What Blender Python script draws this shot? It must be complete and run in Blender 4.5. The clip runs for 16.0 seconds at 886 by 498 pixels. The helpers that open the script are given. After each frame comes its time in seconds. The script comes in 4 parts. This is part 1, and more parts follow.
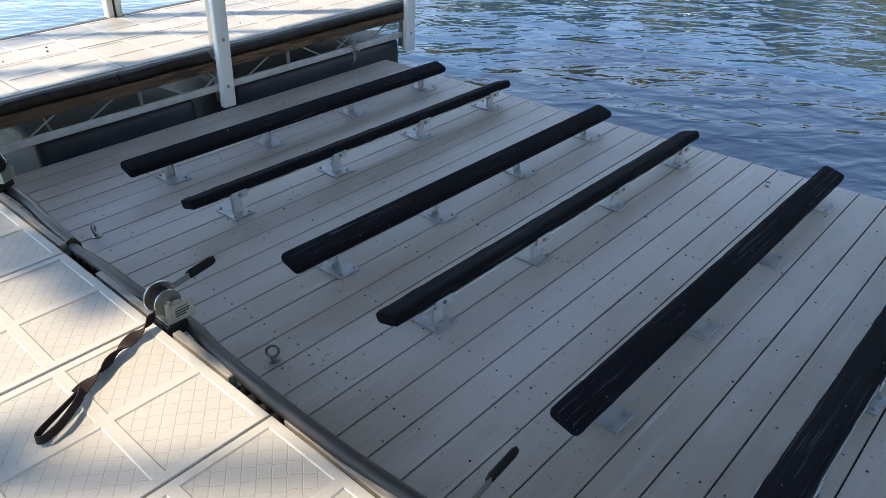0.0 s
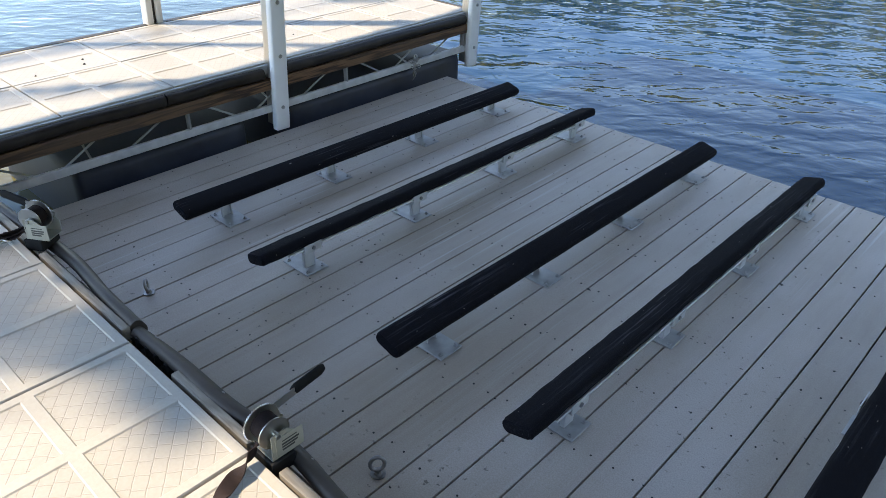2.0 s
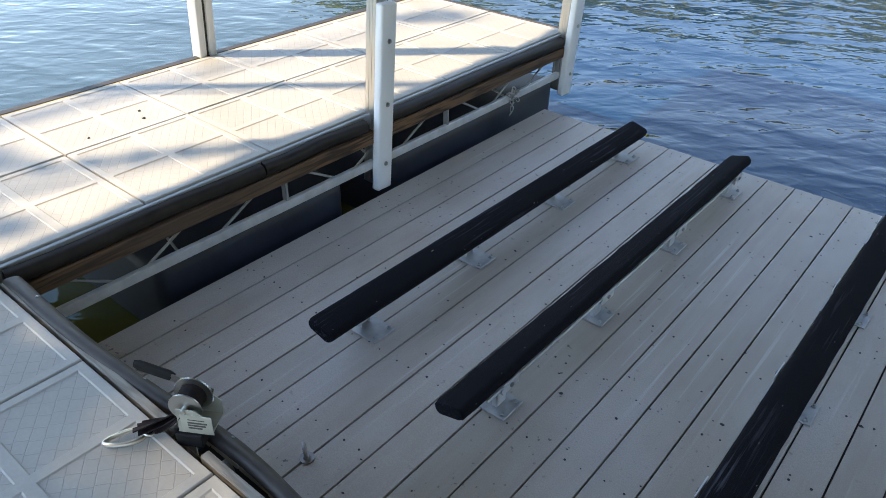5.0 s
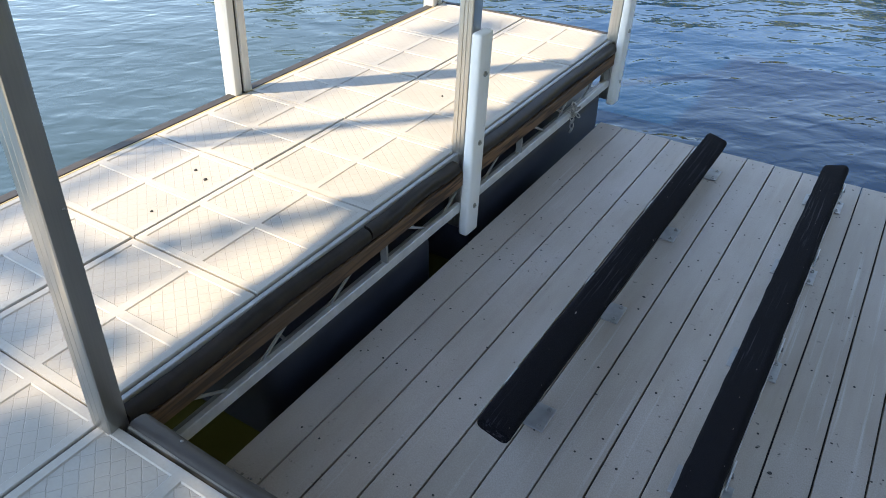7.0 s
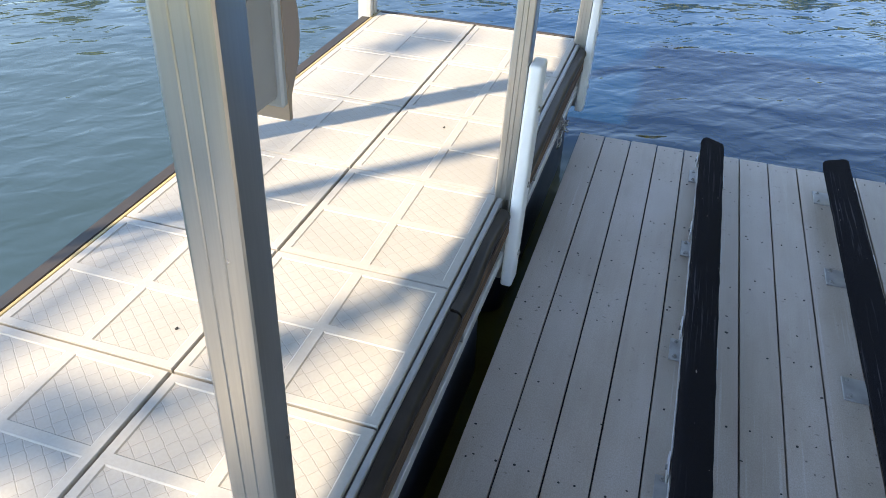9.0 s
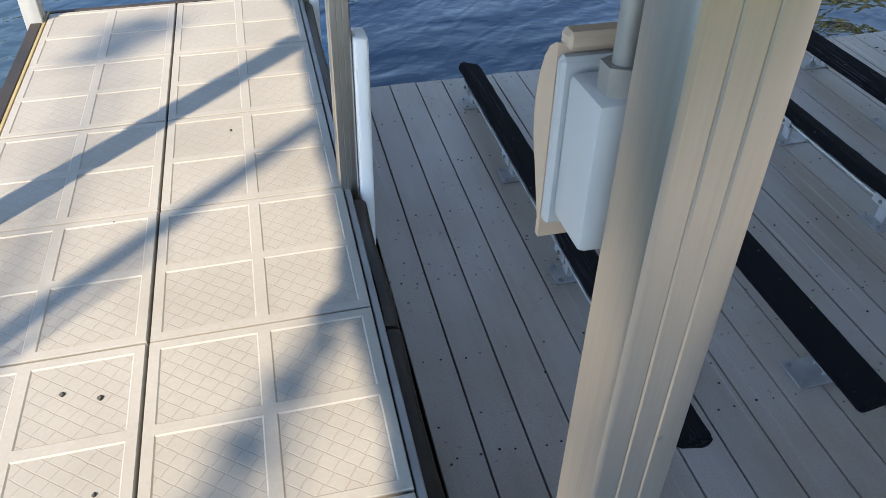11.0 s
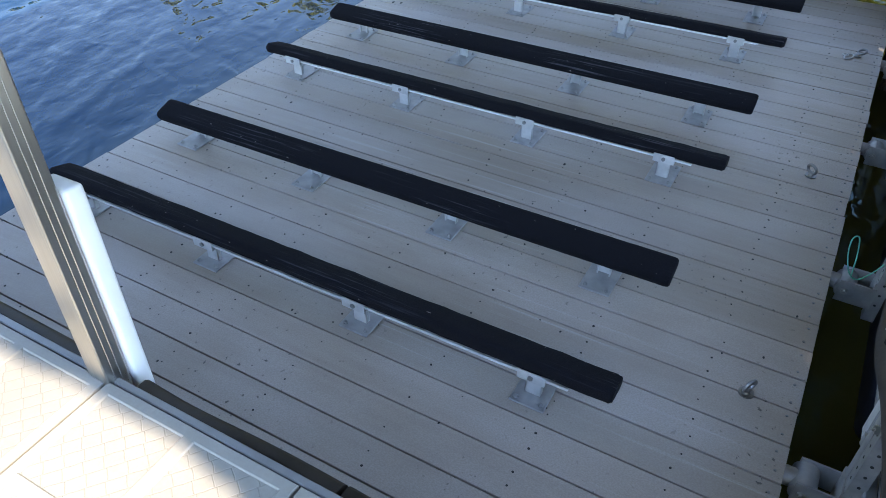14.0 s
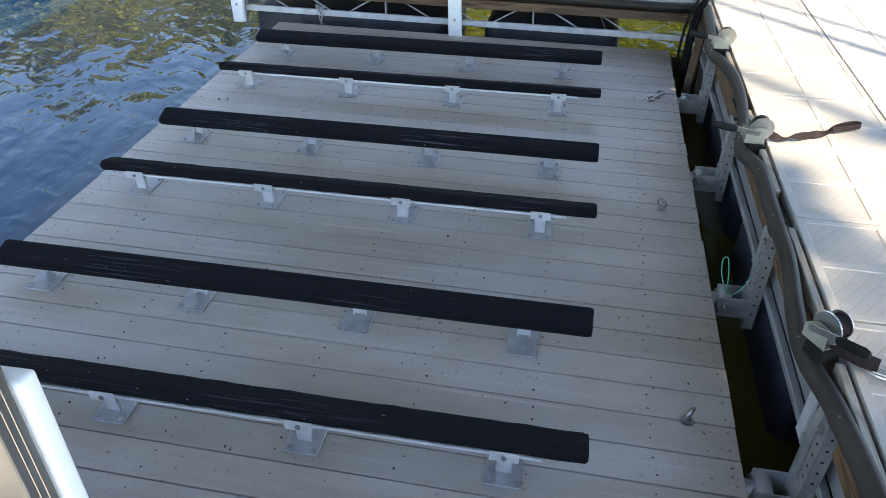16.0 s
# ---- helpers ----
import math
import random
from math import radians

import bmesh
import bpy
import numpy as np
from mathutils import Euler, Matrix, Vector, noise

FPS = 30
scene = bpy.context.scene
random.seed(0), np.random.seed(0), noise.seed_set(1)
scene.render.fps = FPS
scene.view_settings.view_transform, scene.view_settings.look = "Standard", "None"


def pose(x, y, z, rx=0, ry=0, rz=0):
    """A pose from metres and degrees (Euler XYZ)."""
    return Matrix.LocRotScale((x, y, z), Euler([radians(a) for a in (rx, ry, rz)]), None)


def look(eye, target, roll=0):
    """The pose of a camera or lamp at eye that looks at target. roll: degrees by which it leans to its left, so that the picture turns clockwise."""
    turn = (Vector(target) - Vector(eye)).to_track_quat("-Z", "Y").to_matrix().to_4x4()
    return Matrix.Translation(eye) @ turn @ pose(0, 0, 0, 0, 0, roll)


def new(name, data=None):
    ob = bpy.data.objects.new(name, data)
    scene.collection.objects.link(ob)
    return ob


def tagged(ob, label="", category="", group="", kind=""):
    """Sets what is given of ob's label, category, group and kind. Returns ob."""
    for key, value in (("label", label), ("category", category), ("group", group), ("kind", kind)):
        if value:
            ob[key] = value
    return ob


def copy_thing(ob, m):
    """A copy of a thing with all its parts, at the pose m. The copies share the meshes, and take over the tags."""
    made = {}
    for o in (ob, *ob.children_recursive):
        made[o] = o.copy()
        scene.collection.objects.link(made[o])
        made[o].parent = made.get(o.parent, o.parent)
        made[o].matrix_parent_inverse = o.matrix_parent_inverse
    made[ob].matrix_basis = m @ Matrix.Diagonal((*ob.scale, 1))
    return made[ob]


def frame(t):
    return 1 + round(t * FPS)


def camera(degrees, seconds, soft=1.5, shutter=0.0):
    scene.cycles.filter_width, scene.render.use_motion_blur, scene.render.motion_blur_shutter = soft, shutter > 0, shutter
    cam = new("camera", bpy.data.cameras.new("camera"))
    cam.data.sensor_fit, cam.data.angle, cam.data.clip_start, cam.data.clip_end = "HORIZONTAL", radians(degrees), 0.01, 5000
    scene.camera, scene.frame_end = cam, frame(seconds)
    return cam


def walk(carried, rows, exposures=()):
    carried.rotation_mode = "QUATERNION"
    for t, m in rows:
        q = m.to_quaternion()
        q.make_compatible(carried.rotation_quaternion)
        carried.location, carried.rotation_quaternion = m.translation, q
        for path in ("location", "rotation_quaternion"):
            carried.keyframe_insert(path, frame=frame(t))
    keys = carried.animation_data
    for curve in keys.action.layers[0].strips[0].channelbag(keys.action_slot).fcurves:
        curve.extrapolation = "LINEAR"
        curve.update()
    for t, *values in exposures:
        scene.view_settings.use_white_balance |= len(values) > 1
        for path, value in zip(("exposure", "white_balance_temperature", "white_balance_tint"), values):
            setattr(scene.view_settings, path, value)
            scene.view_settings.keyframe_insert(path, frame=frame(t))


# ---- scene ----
cam = camera(61.9, 16.0, 0.4)
PATH = [
    (0, (0.163, 0.089, 1.756), (-0.997, 1.345, 0.719), -0.6),
    (0.5, (0.009, 0.128, 1.752), (-1.15, 1.378, 0.705), -0.5),
    (1, (-0.141, 0.174, 1.761), (-1.309, 1.41, 0.708), -0.3),
    (1.5, (-0.327, 0.201, 1.77), (-1.494, 1.437, 0.716), 0.1),
    (2, (-0.546, 0.216, 1.767), (-1.703, 1.461, 0.713), 0.8),
    (2.5, (-0.766, 0.245, 1.76), (-1.913, 1.495, 0.701), 1.4),
    (3, (-0.98, 0.272, 1.758), (-2.116, 1.527, 0.693), 1.7),
    (3.5, (-1.186, 0.296, 1.765), (-2.31, 1.555, 0.692), 1.8),
    (4, (-1.39, 0.295, 1.771), (-2.5, 1.568, 0.7), 1.8),
    (6.5, (-2.487, 0.179, 1.869), (-3.417, 1.528, 0.723), 0.3),
    (7, (-2.714, 0.176, 1.867), (-3.603, 1.56, 0.729), 0.1),
    (7.5, (-2.959, 0.19, 1.872), (-3.791, 1.608, 0.733), 0.2),
    (8, (-3.189, 0.212, 1.881), (-3.964, 1.658, 0.736), -0.4),
    (10.3, (-4.182, 0.376, 1.853), (-4.123, 1.959, 0.631), 1.1),
    (10.5, (-4.204, 0.396, 1.889), (-4.078, 1.947, 0.633), -0.2),
    (11, (-4.396, 0.524, 1.872), (-4.029, 2.008, 0.583), 0.4),
    (11.5, (-4.58, 0.613, 1.867), (-3.973, 2.017, 0.579), 1.3),
    (12, (-4.659, 0.734, 1.852), (-3.898, 2.032, 0.534), -0.3),
    (12.5, (-4.754, 0.893, 1.836), (-3.817, 2.059, 0.508), 0.6),
    (13, (-4.778, 1.051, 1.819), (-3.704, 2.085, 0.485), 0.4),
    (13.5, (-4.802, 1.179, 1.821), (-3.598, 2.081, 0.504), -0.1),
    (14, (-4.876, 1.311, 1.832), (-3.537, 2.061, 0.549), 0.1),
    (14.5, (-4.919, 1.45, 1.836), (-3.479, 2.046, 0.583), 0.3),
    (15, (-4.945, 1.57, 1.861), (-3.427, 2.032, 0.644), 0.5),
    (15.5, (-4.953, 1.646, 1.879), (-3.375, 2.015, 0.706), 0.3),
    (16, (-4.946, 1.719, 1.886), (-3.332, 2.011, 0.742), 0.8),
]
EXPOSURES = [(0, 2.12, 7800, 13), (4, 2.28, 8150, 13), (6.5, 2.3, 8300, 13), (8, 2.3, 8250, 13), (10.3, 2.15, 7700, 13), (11.0, 1.82, 7750, 13), (11.6, 1.82, 7800, 13),
             (12.5, 2.33, 7150, 13), (14, 2.57, 7400, 13), (15, 2.63, 7500, 14), (16, 2.62, 8050, 13)]
walk(cam, [(t, look(eye, target, roll)) for t, eye, target, roll in PATH], EXPOSURES)

# ---- light ----
K = 0.568                      # shadow shift in x and in y for each metre of height
SUN_DIR = Vector((K, K, -1.0)).normalized()
world = bpy.data.worlds.new("sky")
scene.world = world
world.use_nodes = True
wn = world.node_tree.nodes
wn.clear()
sky = wn.new("ShaderNodeTexSky")
sky.sky_type = "NISHITA"
sky.sun_disc = False
sky.sun_elevation = math.asin(-SUN_DIR.z)
sky.sun_rotation = math.atan2(-SUN_DIR.x, -SUN_DIR.y)
sky.altitude = 900
sky.air_density, sky.dust_density, sky.ozone_density = 1.0, 0.0, 2.5
bg = wn.new("ShaderNodeBackground")
bg.inputs["Strength"].default_value = 0.15
wo = wn.new("ShaderNodeOutputWorld")
world.node_tree.links.new(sky.outputs[0], bg.inputs[0])
world.node_tree.links.new(bg.outputs[0], wo.inputs[0])
sun = new("sun", bpy.data.lights.new("sun", "SUN"))
sun.data.energy, sun.data.angle, sun.data.color = 2.0, radians(1.1), (1.0, 0.93, 0.82)
sun.matrix_world = look((-20, -20, 35), Vector((-20, -20, 35)) + SUN_DIR)


# ---- materials ----
class Mat:
    """A node material under construction."""

    def __init__(self, name, color=(0.5, 0.5, 0.5), rough=0.6, metal=0.0, spec=0.5):
        self.m = bpy.data.materials.new(name)
        self.m.use_nodes = True
        self.nt = self.m.node_tree
        self.b = self.nt.nodes["Principled BSDF"]
        self.b.inputs["Base Color"].default_value = (*color, 1)
        self.b.inputs["Roughness"].default_value = rough
        self.b.inputs["Metallic"].default_value = metal
        self.b.inputs["Specular IOR Level"].default_value = spec

    def n(self, kind, **kw):
        node = self.nt.nodes.new(kind)
        for k, v in kw.items():
            node.inputs[k.replace("_", " ")].default_value = v
        return node

    def l(self, a, b):
        self.nt.links.new(a, b)

    def coord(self, scale=(1, 1, 1), rot=(0, 0, 0), per_object=False, space="Object"):
        t = self.n("ShaderNodeTexCoord")
        mp = self.n("ShaderNodeMapping")
        mp.inputs["Scale"].default_value = scale
        mp.inputs["Rotation"].default_value = rot
        self.l(t.outputs[space], mp.inputs["Vector"])
        if per_object:
            oi = self.n("ShaderNodeObjectInfo")
            mul = self.n("ShaderNodeMath")
            mul.operation = "MULTIPLY"
            mul.inputs[1].default_value = 37.0
            self.l(oi.outputs["Random"], mul.inputs[0])
            cmb = self.n("ShaderNodeCombineXYZ")
            self.l(mul.outputs[0], cmb.inputs[0])
            self.l(mul.outputs[0], cmb.inputs[1])
            self.l(cmb.outputs[0], mp.inputs["Location"])
        return mp.outputs[0]

    def world_coord(self, scale=(1, 1, 1), rot=(0, 0, 0)):
        g = self.n("ShaderNodeNewGeometry")
        mp = self.n("ShaderNodeMapping")
        mp.inputs["Scale"].default_value = scale
        mp.inputs["Rotation"].default_value = rot
        self.l(g.outputs["Position"], mp.inputs["Vector"])
        return mp.outputs[0]

    def noise(self, vec, scale, detail=4.0, rough=0.55):
        t = self.n("ShaderNodeTexNoise", Scale=scale, Detail=detail, Roughness=rough)
        self.l(vec, t.inputs["Vector"])
        return t.outputs["Fac"]

    def ramp(self, fac, stops):
        r = self.n("ShaderNodeValToRGB")
        e = r.color_ramp.elements
        while len(e) < len(stops):
            e.new(0.5)
        for el, (p, c) in zip(e, stops):
            el.position = p
            el.color = (*c, 1) if len(c) == 3 else c
        self.l(fac, r.inputs[0])
        return r.outputs[0]

    def mix(self, fac, a, b, blend="MIX"):
        x = self.n("ShaderNodeMix")
        x.data_type, x.blend_type = "RGBA", blend
        for v, i in ((fac, 0), (a, 6), (b, 7)):
            if isinstance(v, (int, float)):
                x.inputs[i].default_value = v
            elif isinstance(v, tuple):
                x.inputs[i].default_value = (*v, 1)
            else:
                self.l(v, x.inputs[i])
        return x.outputs[2]

    def color(self, out):
        self.l(out, self.b.inputs["Base Color"])

    def rough(self, out, lo, hi):
        r = self.n("ShaderNodeMapRange")
        r.inputs[3].default_value, r.inputs[4].default_value = lo, hi
        self.l(out, r.inputs[0])
        self.l(r.outputs[0], self.b.inputs["Roughness"])

    def bump(self, height, strength, dist, after=None):
        bp = self.n("ShaderNodeBump", Strength=strength, Distance=dist)
        self.l(height, bp.inputs["Height"])
        if after is not None:
            self.l(after, bp.inputs["Normal"])
        self.l(bp.outputs[0], self.b.inputs["Normal"])
        return bp.outputs[0]

    def random(self):
        return self.n("ShaderNodeObjectInfo").outputs["Random"]


BLK, WHT = (0.0, 0.0, 0.0), (1.0, 1.0, 1.0)


def mottled(name, a, b, scale=6.0, rough=(0.5, 0.8), metal=0.0, bump=0.15, grain=(1, 1, 1), fine=60.0, spec=0.5):
    """Two tones by a soft noise, with a finer noise in relief."""
    m = Mat(name, a, 0.6, metal, spec)
    v = m.coord(grain, per_object=True)
    n1 = m.noise(v, scale, 5)
    n2 = m.noise(v, fine, 3)
    m.color(m.mix(m.ramp(n1, [(0.3, BLK), (0.7, WHT)]), a, b))
    m.rough(n1, *rough)
    if bump:
        m.bump(n2, bump, 0.004)
    return m.m


def make_deck():
    m = Mat("grey composite decking", (0.3, 0.28, 0.25), 0.7)
    along = m.world_coord((14.0, 0.9, 3.0))
    fine = m.world_coord((120.0, 4.0, 8.0))
    blot = m.world_coord((1.6, 0.7, 1.0))
    n1 = m.noise(along, 3.0, 5)
    n2 = m.noise(fine, 1.0, 3)
    n3 = m.noise(blot, 1.3, 4)
    base = m.mix(m.ramp(n1, [(0.25, BLK), (0.75, WHT)]), (0.366, 0.303, 0.244), (0.418, 0.354, 0.290))
    base = m.mix(m.ramp(n3, [(0.42, BLK), (0.66, WHT)]), base, (0.495, 0.445, 0.397))
    tone = m.ramp(m.random(), [(0.0, (0.88, 0.88, 0.87)), (1.0, (1.08, 1.08, 1.09))])
    base = m.mix(1.0, base, tone, "MULTIPLY")
    specks = m.noise(m.world_coord((1, 1, 1)), 42.0, 2)
    clump = m.noise(m.world_coord((1, 1, 1)), 1.6, 3)
    mul = m.n("ShaderNodeMath")
    mul.operation = "MULTIPLY"
    m.l(m.ramp(specks, [(0.66, BLK), (0.72, WHT)]), mul.inputs[0])
    m.l(m.ramp(clump, [(0.43, BLK), (0.60, WHT)]), mul.inputs[1])
    base = m.mix(mul.outputs[0], base, (0.10, 0.09, 0.08))
    scuff = m.noise(m.world_coord((26.0, 0.55, 1.0)), 1.5, 5)
    area = m.noise(m.world_coord((0.9, 0.6, 1.0)), 1.1, 2)
    mul2 = m.n("ShaderNodeMath")
    mul2.operation = "MULTIPLY"
    m.l(m.ramp(scuff, [(0.58, BLK), (0.74, (0.8, 0.8, 0.8))]), mul2.inputs[0])
    m.l(m.ramp(area, [(0.46, BLK), (0.6, WHT)]), mul2.inputs[1])
    base = m.mix(mul2.outputs[0], base, (0.58, 0.57, 0.54))
    grit = m.noise(m.world_coord((1, 0.6, 1)), 260.0, 2)
    base = m.mix(m.ramp(grit, [(0.35, (0.30, 0.30, 0.30)), (0.65, BLK)]), base, (0.22, 0.18, 0.14))
    m.color(base)
    m.rough(n3, 0.32, 0.52)
    m.bump(n2, 0.25, 0.002)
    return m.m


def make_tile():
    m = Mat("cream moulded dock panel", (0.7, 0.67, 0.6), 0.55)
    dirt = m.noise(m.world_coord((1, 1, 1)), 2.2, 6)
    fine = m.noise(m.world_coord((1, 1, 1)), 90.0, 3)
    base = m.mix(m.ramp(dirt, [(0.3, BLK), (0.7, WHT)]), (0.335, 0.316, 0.276), (0.41, 0.39, 0.348))
    base = m.mix(m.ramp(fine, [(0.3, BLK), (0.8, (0.35, 0.35, 0.35))]), base, (0.28, 0.26, 0.225))
    m.color(base)
    m.rough(dirt, 0.42, 0.62)
    m.bump(fine, 0.15, 0.002)
    return m.m


def make_tread():
    """The basket-weave tread cast into the sunk fields of the panels."""
    m = Mat("cream woven tread field", (0.68, 0.65, 0.58), 0.6)
    warp = m.n("ShaderNodeTexNoise", Scale=40.0, Detail=1.0)
    m.l(m.world_coord((1, 1, 1)), warp.inputs["Vector"])
    shift = m.n("ShaderNodeVectorMath")
    shift.operation = "MULTIPLY_ADD"
    shift.inputs[1].default_value = (0.0045, 0.0045, 0.0)
    m.l(warp.outputs["Color"], shift.inputs[0])
    m.l(m.world_coord((1, 1, 1), (0, 0, radians(38))), shift.inputs[2])
    v = shift.outputs[0]
    br = m.n("ShaderNodeTexBrick", Scale=1.0, Mortar_Size=0.0020, Mortar_Smooth=0.6, Brick_Width=0.044, Row_Height=0.036)
    br.offset = 0.12
    br.inputs["Color1"].default_value = (1, 1, 1, 1)
    br.inputs["Color2"].default_value = (0.85, 0.85, 0.85, 1)
    br.inputs["Mortar"].default_value = (0, 0, 0, 1)
    m.l(v, br.inputs["Vector"])
    dirt = m.noise(m.world_coord((1, 1, 1)), 2.2, 6)
    fine = m.noise(m.world_coord((1, 1, 1)), 90.0, 3)
    base = m.mix(m.ramp(dirt, [(0.3, BLK), (0.7, WHT)]), (0.315, 0.296, 0.257), (0.39, 0.37, 0.33))
    base = m.mix(m.ramp(fine, [(0.3, BLK), (0.8, (0.35, 0.35, 0.35))]), base, (0.27, 0.25, 0.215))
    base = m.mix(m.ramp(br.outputs["Color"], [(0.0, (0.36, 0.36, 0.36)), (0.5, BLK)]), base, (0.22, 0.195, 0.155))
    m.color(base)
    m.rough(dirt, 0.45, 0.65)
    m.bump(br.outputs["Color"], 0.45, 0.002)
    return m.m


def make_wood(name, a, b, grey, grain=(18, 1.2, 18)):
    m = Mat(name, a, 0.75)
    v = m.coord(grain, per_object=True)
    w = m.n("ShaderNodeTexWave", Scale=1.2, Distortion=13.0, Detail=3.0)
    w.inputs["Detail Scale"].default_value = 1.4
    m.l(v, w.inputs["Vector"])
    n = m.noise(m.coord((2, 0.6, 2), per_object=True), 2.0, 4)
    base = m.mix(w.outputs["Fac"], a, b)
    base = m.mix(m.ramp(n, [(0.35, BLK), (0.7, WHT)]), base, grey)
    m.color(base)
    m.bump(w.outputs["Fac"], 0.3, 0.003)
    return m.m


def make_carpet():
    m = Mat("black marine carpet", (0.012, 0.012, 0.014), 1.0, 0.0, 0.06)
    v = m.coord((1, 1, 1), per_object=True)
    m.b.inputs["Sheen Weight"].default_value = 0.015
    pile = m.noise(v, 420.0, 2)
    streak = m.noise(m.coord((60, 1.6, 60), per_object=True), 1.6, 5)
    where = m.noise(m.coord((1.5, 0.8, 1.5), per_object=True), 1.6, 2)
    mul = m.n("ShaderNodeMath")
    mul.operation = "MULTIPLY"
    m.l(m.ramp(streak, [(0.55, BLK), (0.70, WHT)]), mul.inputs[0])
    m.l(m.ramp(where, [(0.44, BLK), (0.64, (0.6, 0.6, 0.6))]), mul.inputs[1])
    base = m.mix(m.ramp(pile, [(0.3, BLK), (0.7, WHT)]), (0.005, 0.005, 0.006), (0.0135, 0.0135, 0.017))
    lint = m.noise(m.coord((90, 40, 90), per_object=True), 1.0, 1)
    base = m.mix(mul.outputs[0], base, (0.13, 0.13, 0.16))
    m.color(m.mix(m.ramp(lint, [(0.775, BLK), (0.80, (0.5, 0.5, 0.5))]), base, (0.35, 0.34, 0.33)))
    m.bump(pile, 0.7, 0.002)
    return m.m


def make_water():
    m = Mat("lake water", (0.05, 0.05, 0.015), 0.02, 0.0, 0.42)
    m.b.inputs["IOR"].default_value = 1.333
    m.b.inputs["Specular Tint"].default_value = (0.0, 0.76, 1.0, 1)

    def swell(turn, stretch, scale, detail):
        """Noise drawn out along a crest direction."""
        mp = m.n("ShaderNodeMapping")
        mp.vector_type = "TEXTURE"
        mp.inputs["Rotation"].default_value = (0, 0, radians(turn))
        mp.inputs["Scale"].default_value = (stretch, 1, 1)
        m.l(m.n("ShaderNodeNewGeometry").outputs["Position"], mp.inputs["Vector"])
        t = m.n("ShaderNodeTexNoise", Scale=scale, Detail=detail, Roughness=0.45, Distortion=0.6)
        m.l(mp.outputs[0], t.inputs["Vector"])
        return t.outputs["Fac"]

    height = swell(30, 1.8, 0.8, 0.0)
    for turn, stretch, scale, detail, amount in ((15, 2.0, 3.0, 0.5, 0.34), (48, 1.8, 6.5, 1.0, 0.21), (5, 1.8, 14.0, 1.0, 0.044), (25, 2.2, 30.0, 1.0, 0.006)):
        add = m.n("ShaderNodeMath")
        add.operation = "MULTIPLY_ADD"
        add.inputs[1].default_value = amount
        m.l(swell(turn, stretch, scale, detail), add.inputs[0])
        m.l(height, add.inputs[2])
        height = add.outputs[0]
    m.bump(height, 1.0, 0.038)
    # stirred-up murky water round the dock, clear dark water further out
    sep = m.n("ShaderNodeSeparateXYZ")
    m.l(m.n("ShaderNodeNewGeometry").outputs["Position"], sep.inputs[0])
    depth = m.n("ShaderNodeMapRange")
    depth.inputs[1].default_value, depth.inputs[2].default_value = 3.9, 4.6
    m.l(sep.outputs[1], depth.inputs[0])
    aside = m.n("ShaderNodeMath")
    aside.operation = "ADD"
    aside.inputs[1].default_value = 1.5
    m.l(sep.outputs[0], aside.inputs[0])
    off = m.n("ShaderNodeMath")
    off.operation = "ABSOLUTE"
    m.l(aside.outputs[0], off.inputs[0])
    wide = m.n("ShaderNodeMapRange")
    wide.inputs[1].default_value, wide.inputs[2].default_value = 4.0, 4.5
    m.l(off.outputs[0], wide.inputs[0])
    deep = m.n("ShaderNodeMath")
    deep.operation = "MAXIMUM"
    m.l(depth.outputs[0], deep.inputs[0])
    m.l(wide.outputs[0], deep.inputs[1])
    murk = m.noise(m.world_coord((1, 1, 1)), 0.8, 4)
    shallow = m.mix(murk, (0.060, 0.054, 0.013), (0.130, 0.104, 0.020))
    # hazy sky reflection put into the colour, greyer on the outer side of the long finger
    haze_x = m.n("ShaderNodeMapRange")
    haze_x.inputs[1].default_value, haze_x.inputs[2].default_value = -5.2, -6.4
    m.l(sep.outputs[0], haze_x.inputs[0])
    haze_y = m.n("ShaderNodeMapRange")
    haze_y.inputs[1].default_value, haze_y.inputs[2].default_value = 9.0, 4.5
    m.l(sep.outputs[1], haze_y.inputs[0])
    haze = m.n("ShaderNodeMath")
    haze.operation = "MULTIPLY"
    m.l(haze_x.outputs[0], haze.inputs[0])
    m.l(haze_y.outputs[0], haze.inputs[1])
    open_water = m.mix(haze.outputs[0], (0.0, 0.0195, 0.058), (0.030, 0.050, 0.052))
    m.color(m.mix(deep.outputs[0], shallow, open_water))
    return m.m


def make_metal(name, col, rough, brushed=(1, 1, 1), amount=0.25):
    m = Mat(name, col, 0.4, 1.0)
    v = m.coord(brushed, per_object=True)
    n = m.noise(v, 8.0, 5)
    spots = m.noise(m.coord((1, 1, 1), per_object=True), 14.0, 4)
    dark = tuple(c * (1 - amount) for c in col)
    m.color(m.mix(m.ramp(n, [(0.3, BLK), (0.7, WHT)]), dark, col))
    m.rough(spots, *rough)
    m.bump(n, 0.06, 0.002)
    return m.m


def make_leaf(name, a, b):
    m = Mat(name, a, 0.6)
    isl = m.n("ShaderNodeNewGeometry").outputs["Random Per Island"]
    m.color(m.mix(isl, a, b))
    return m.m


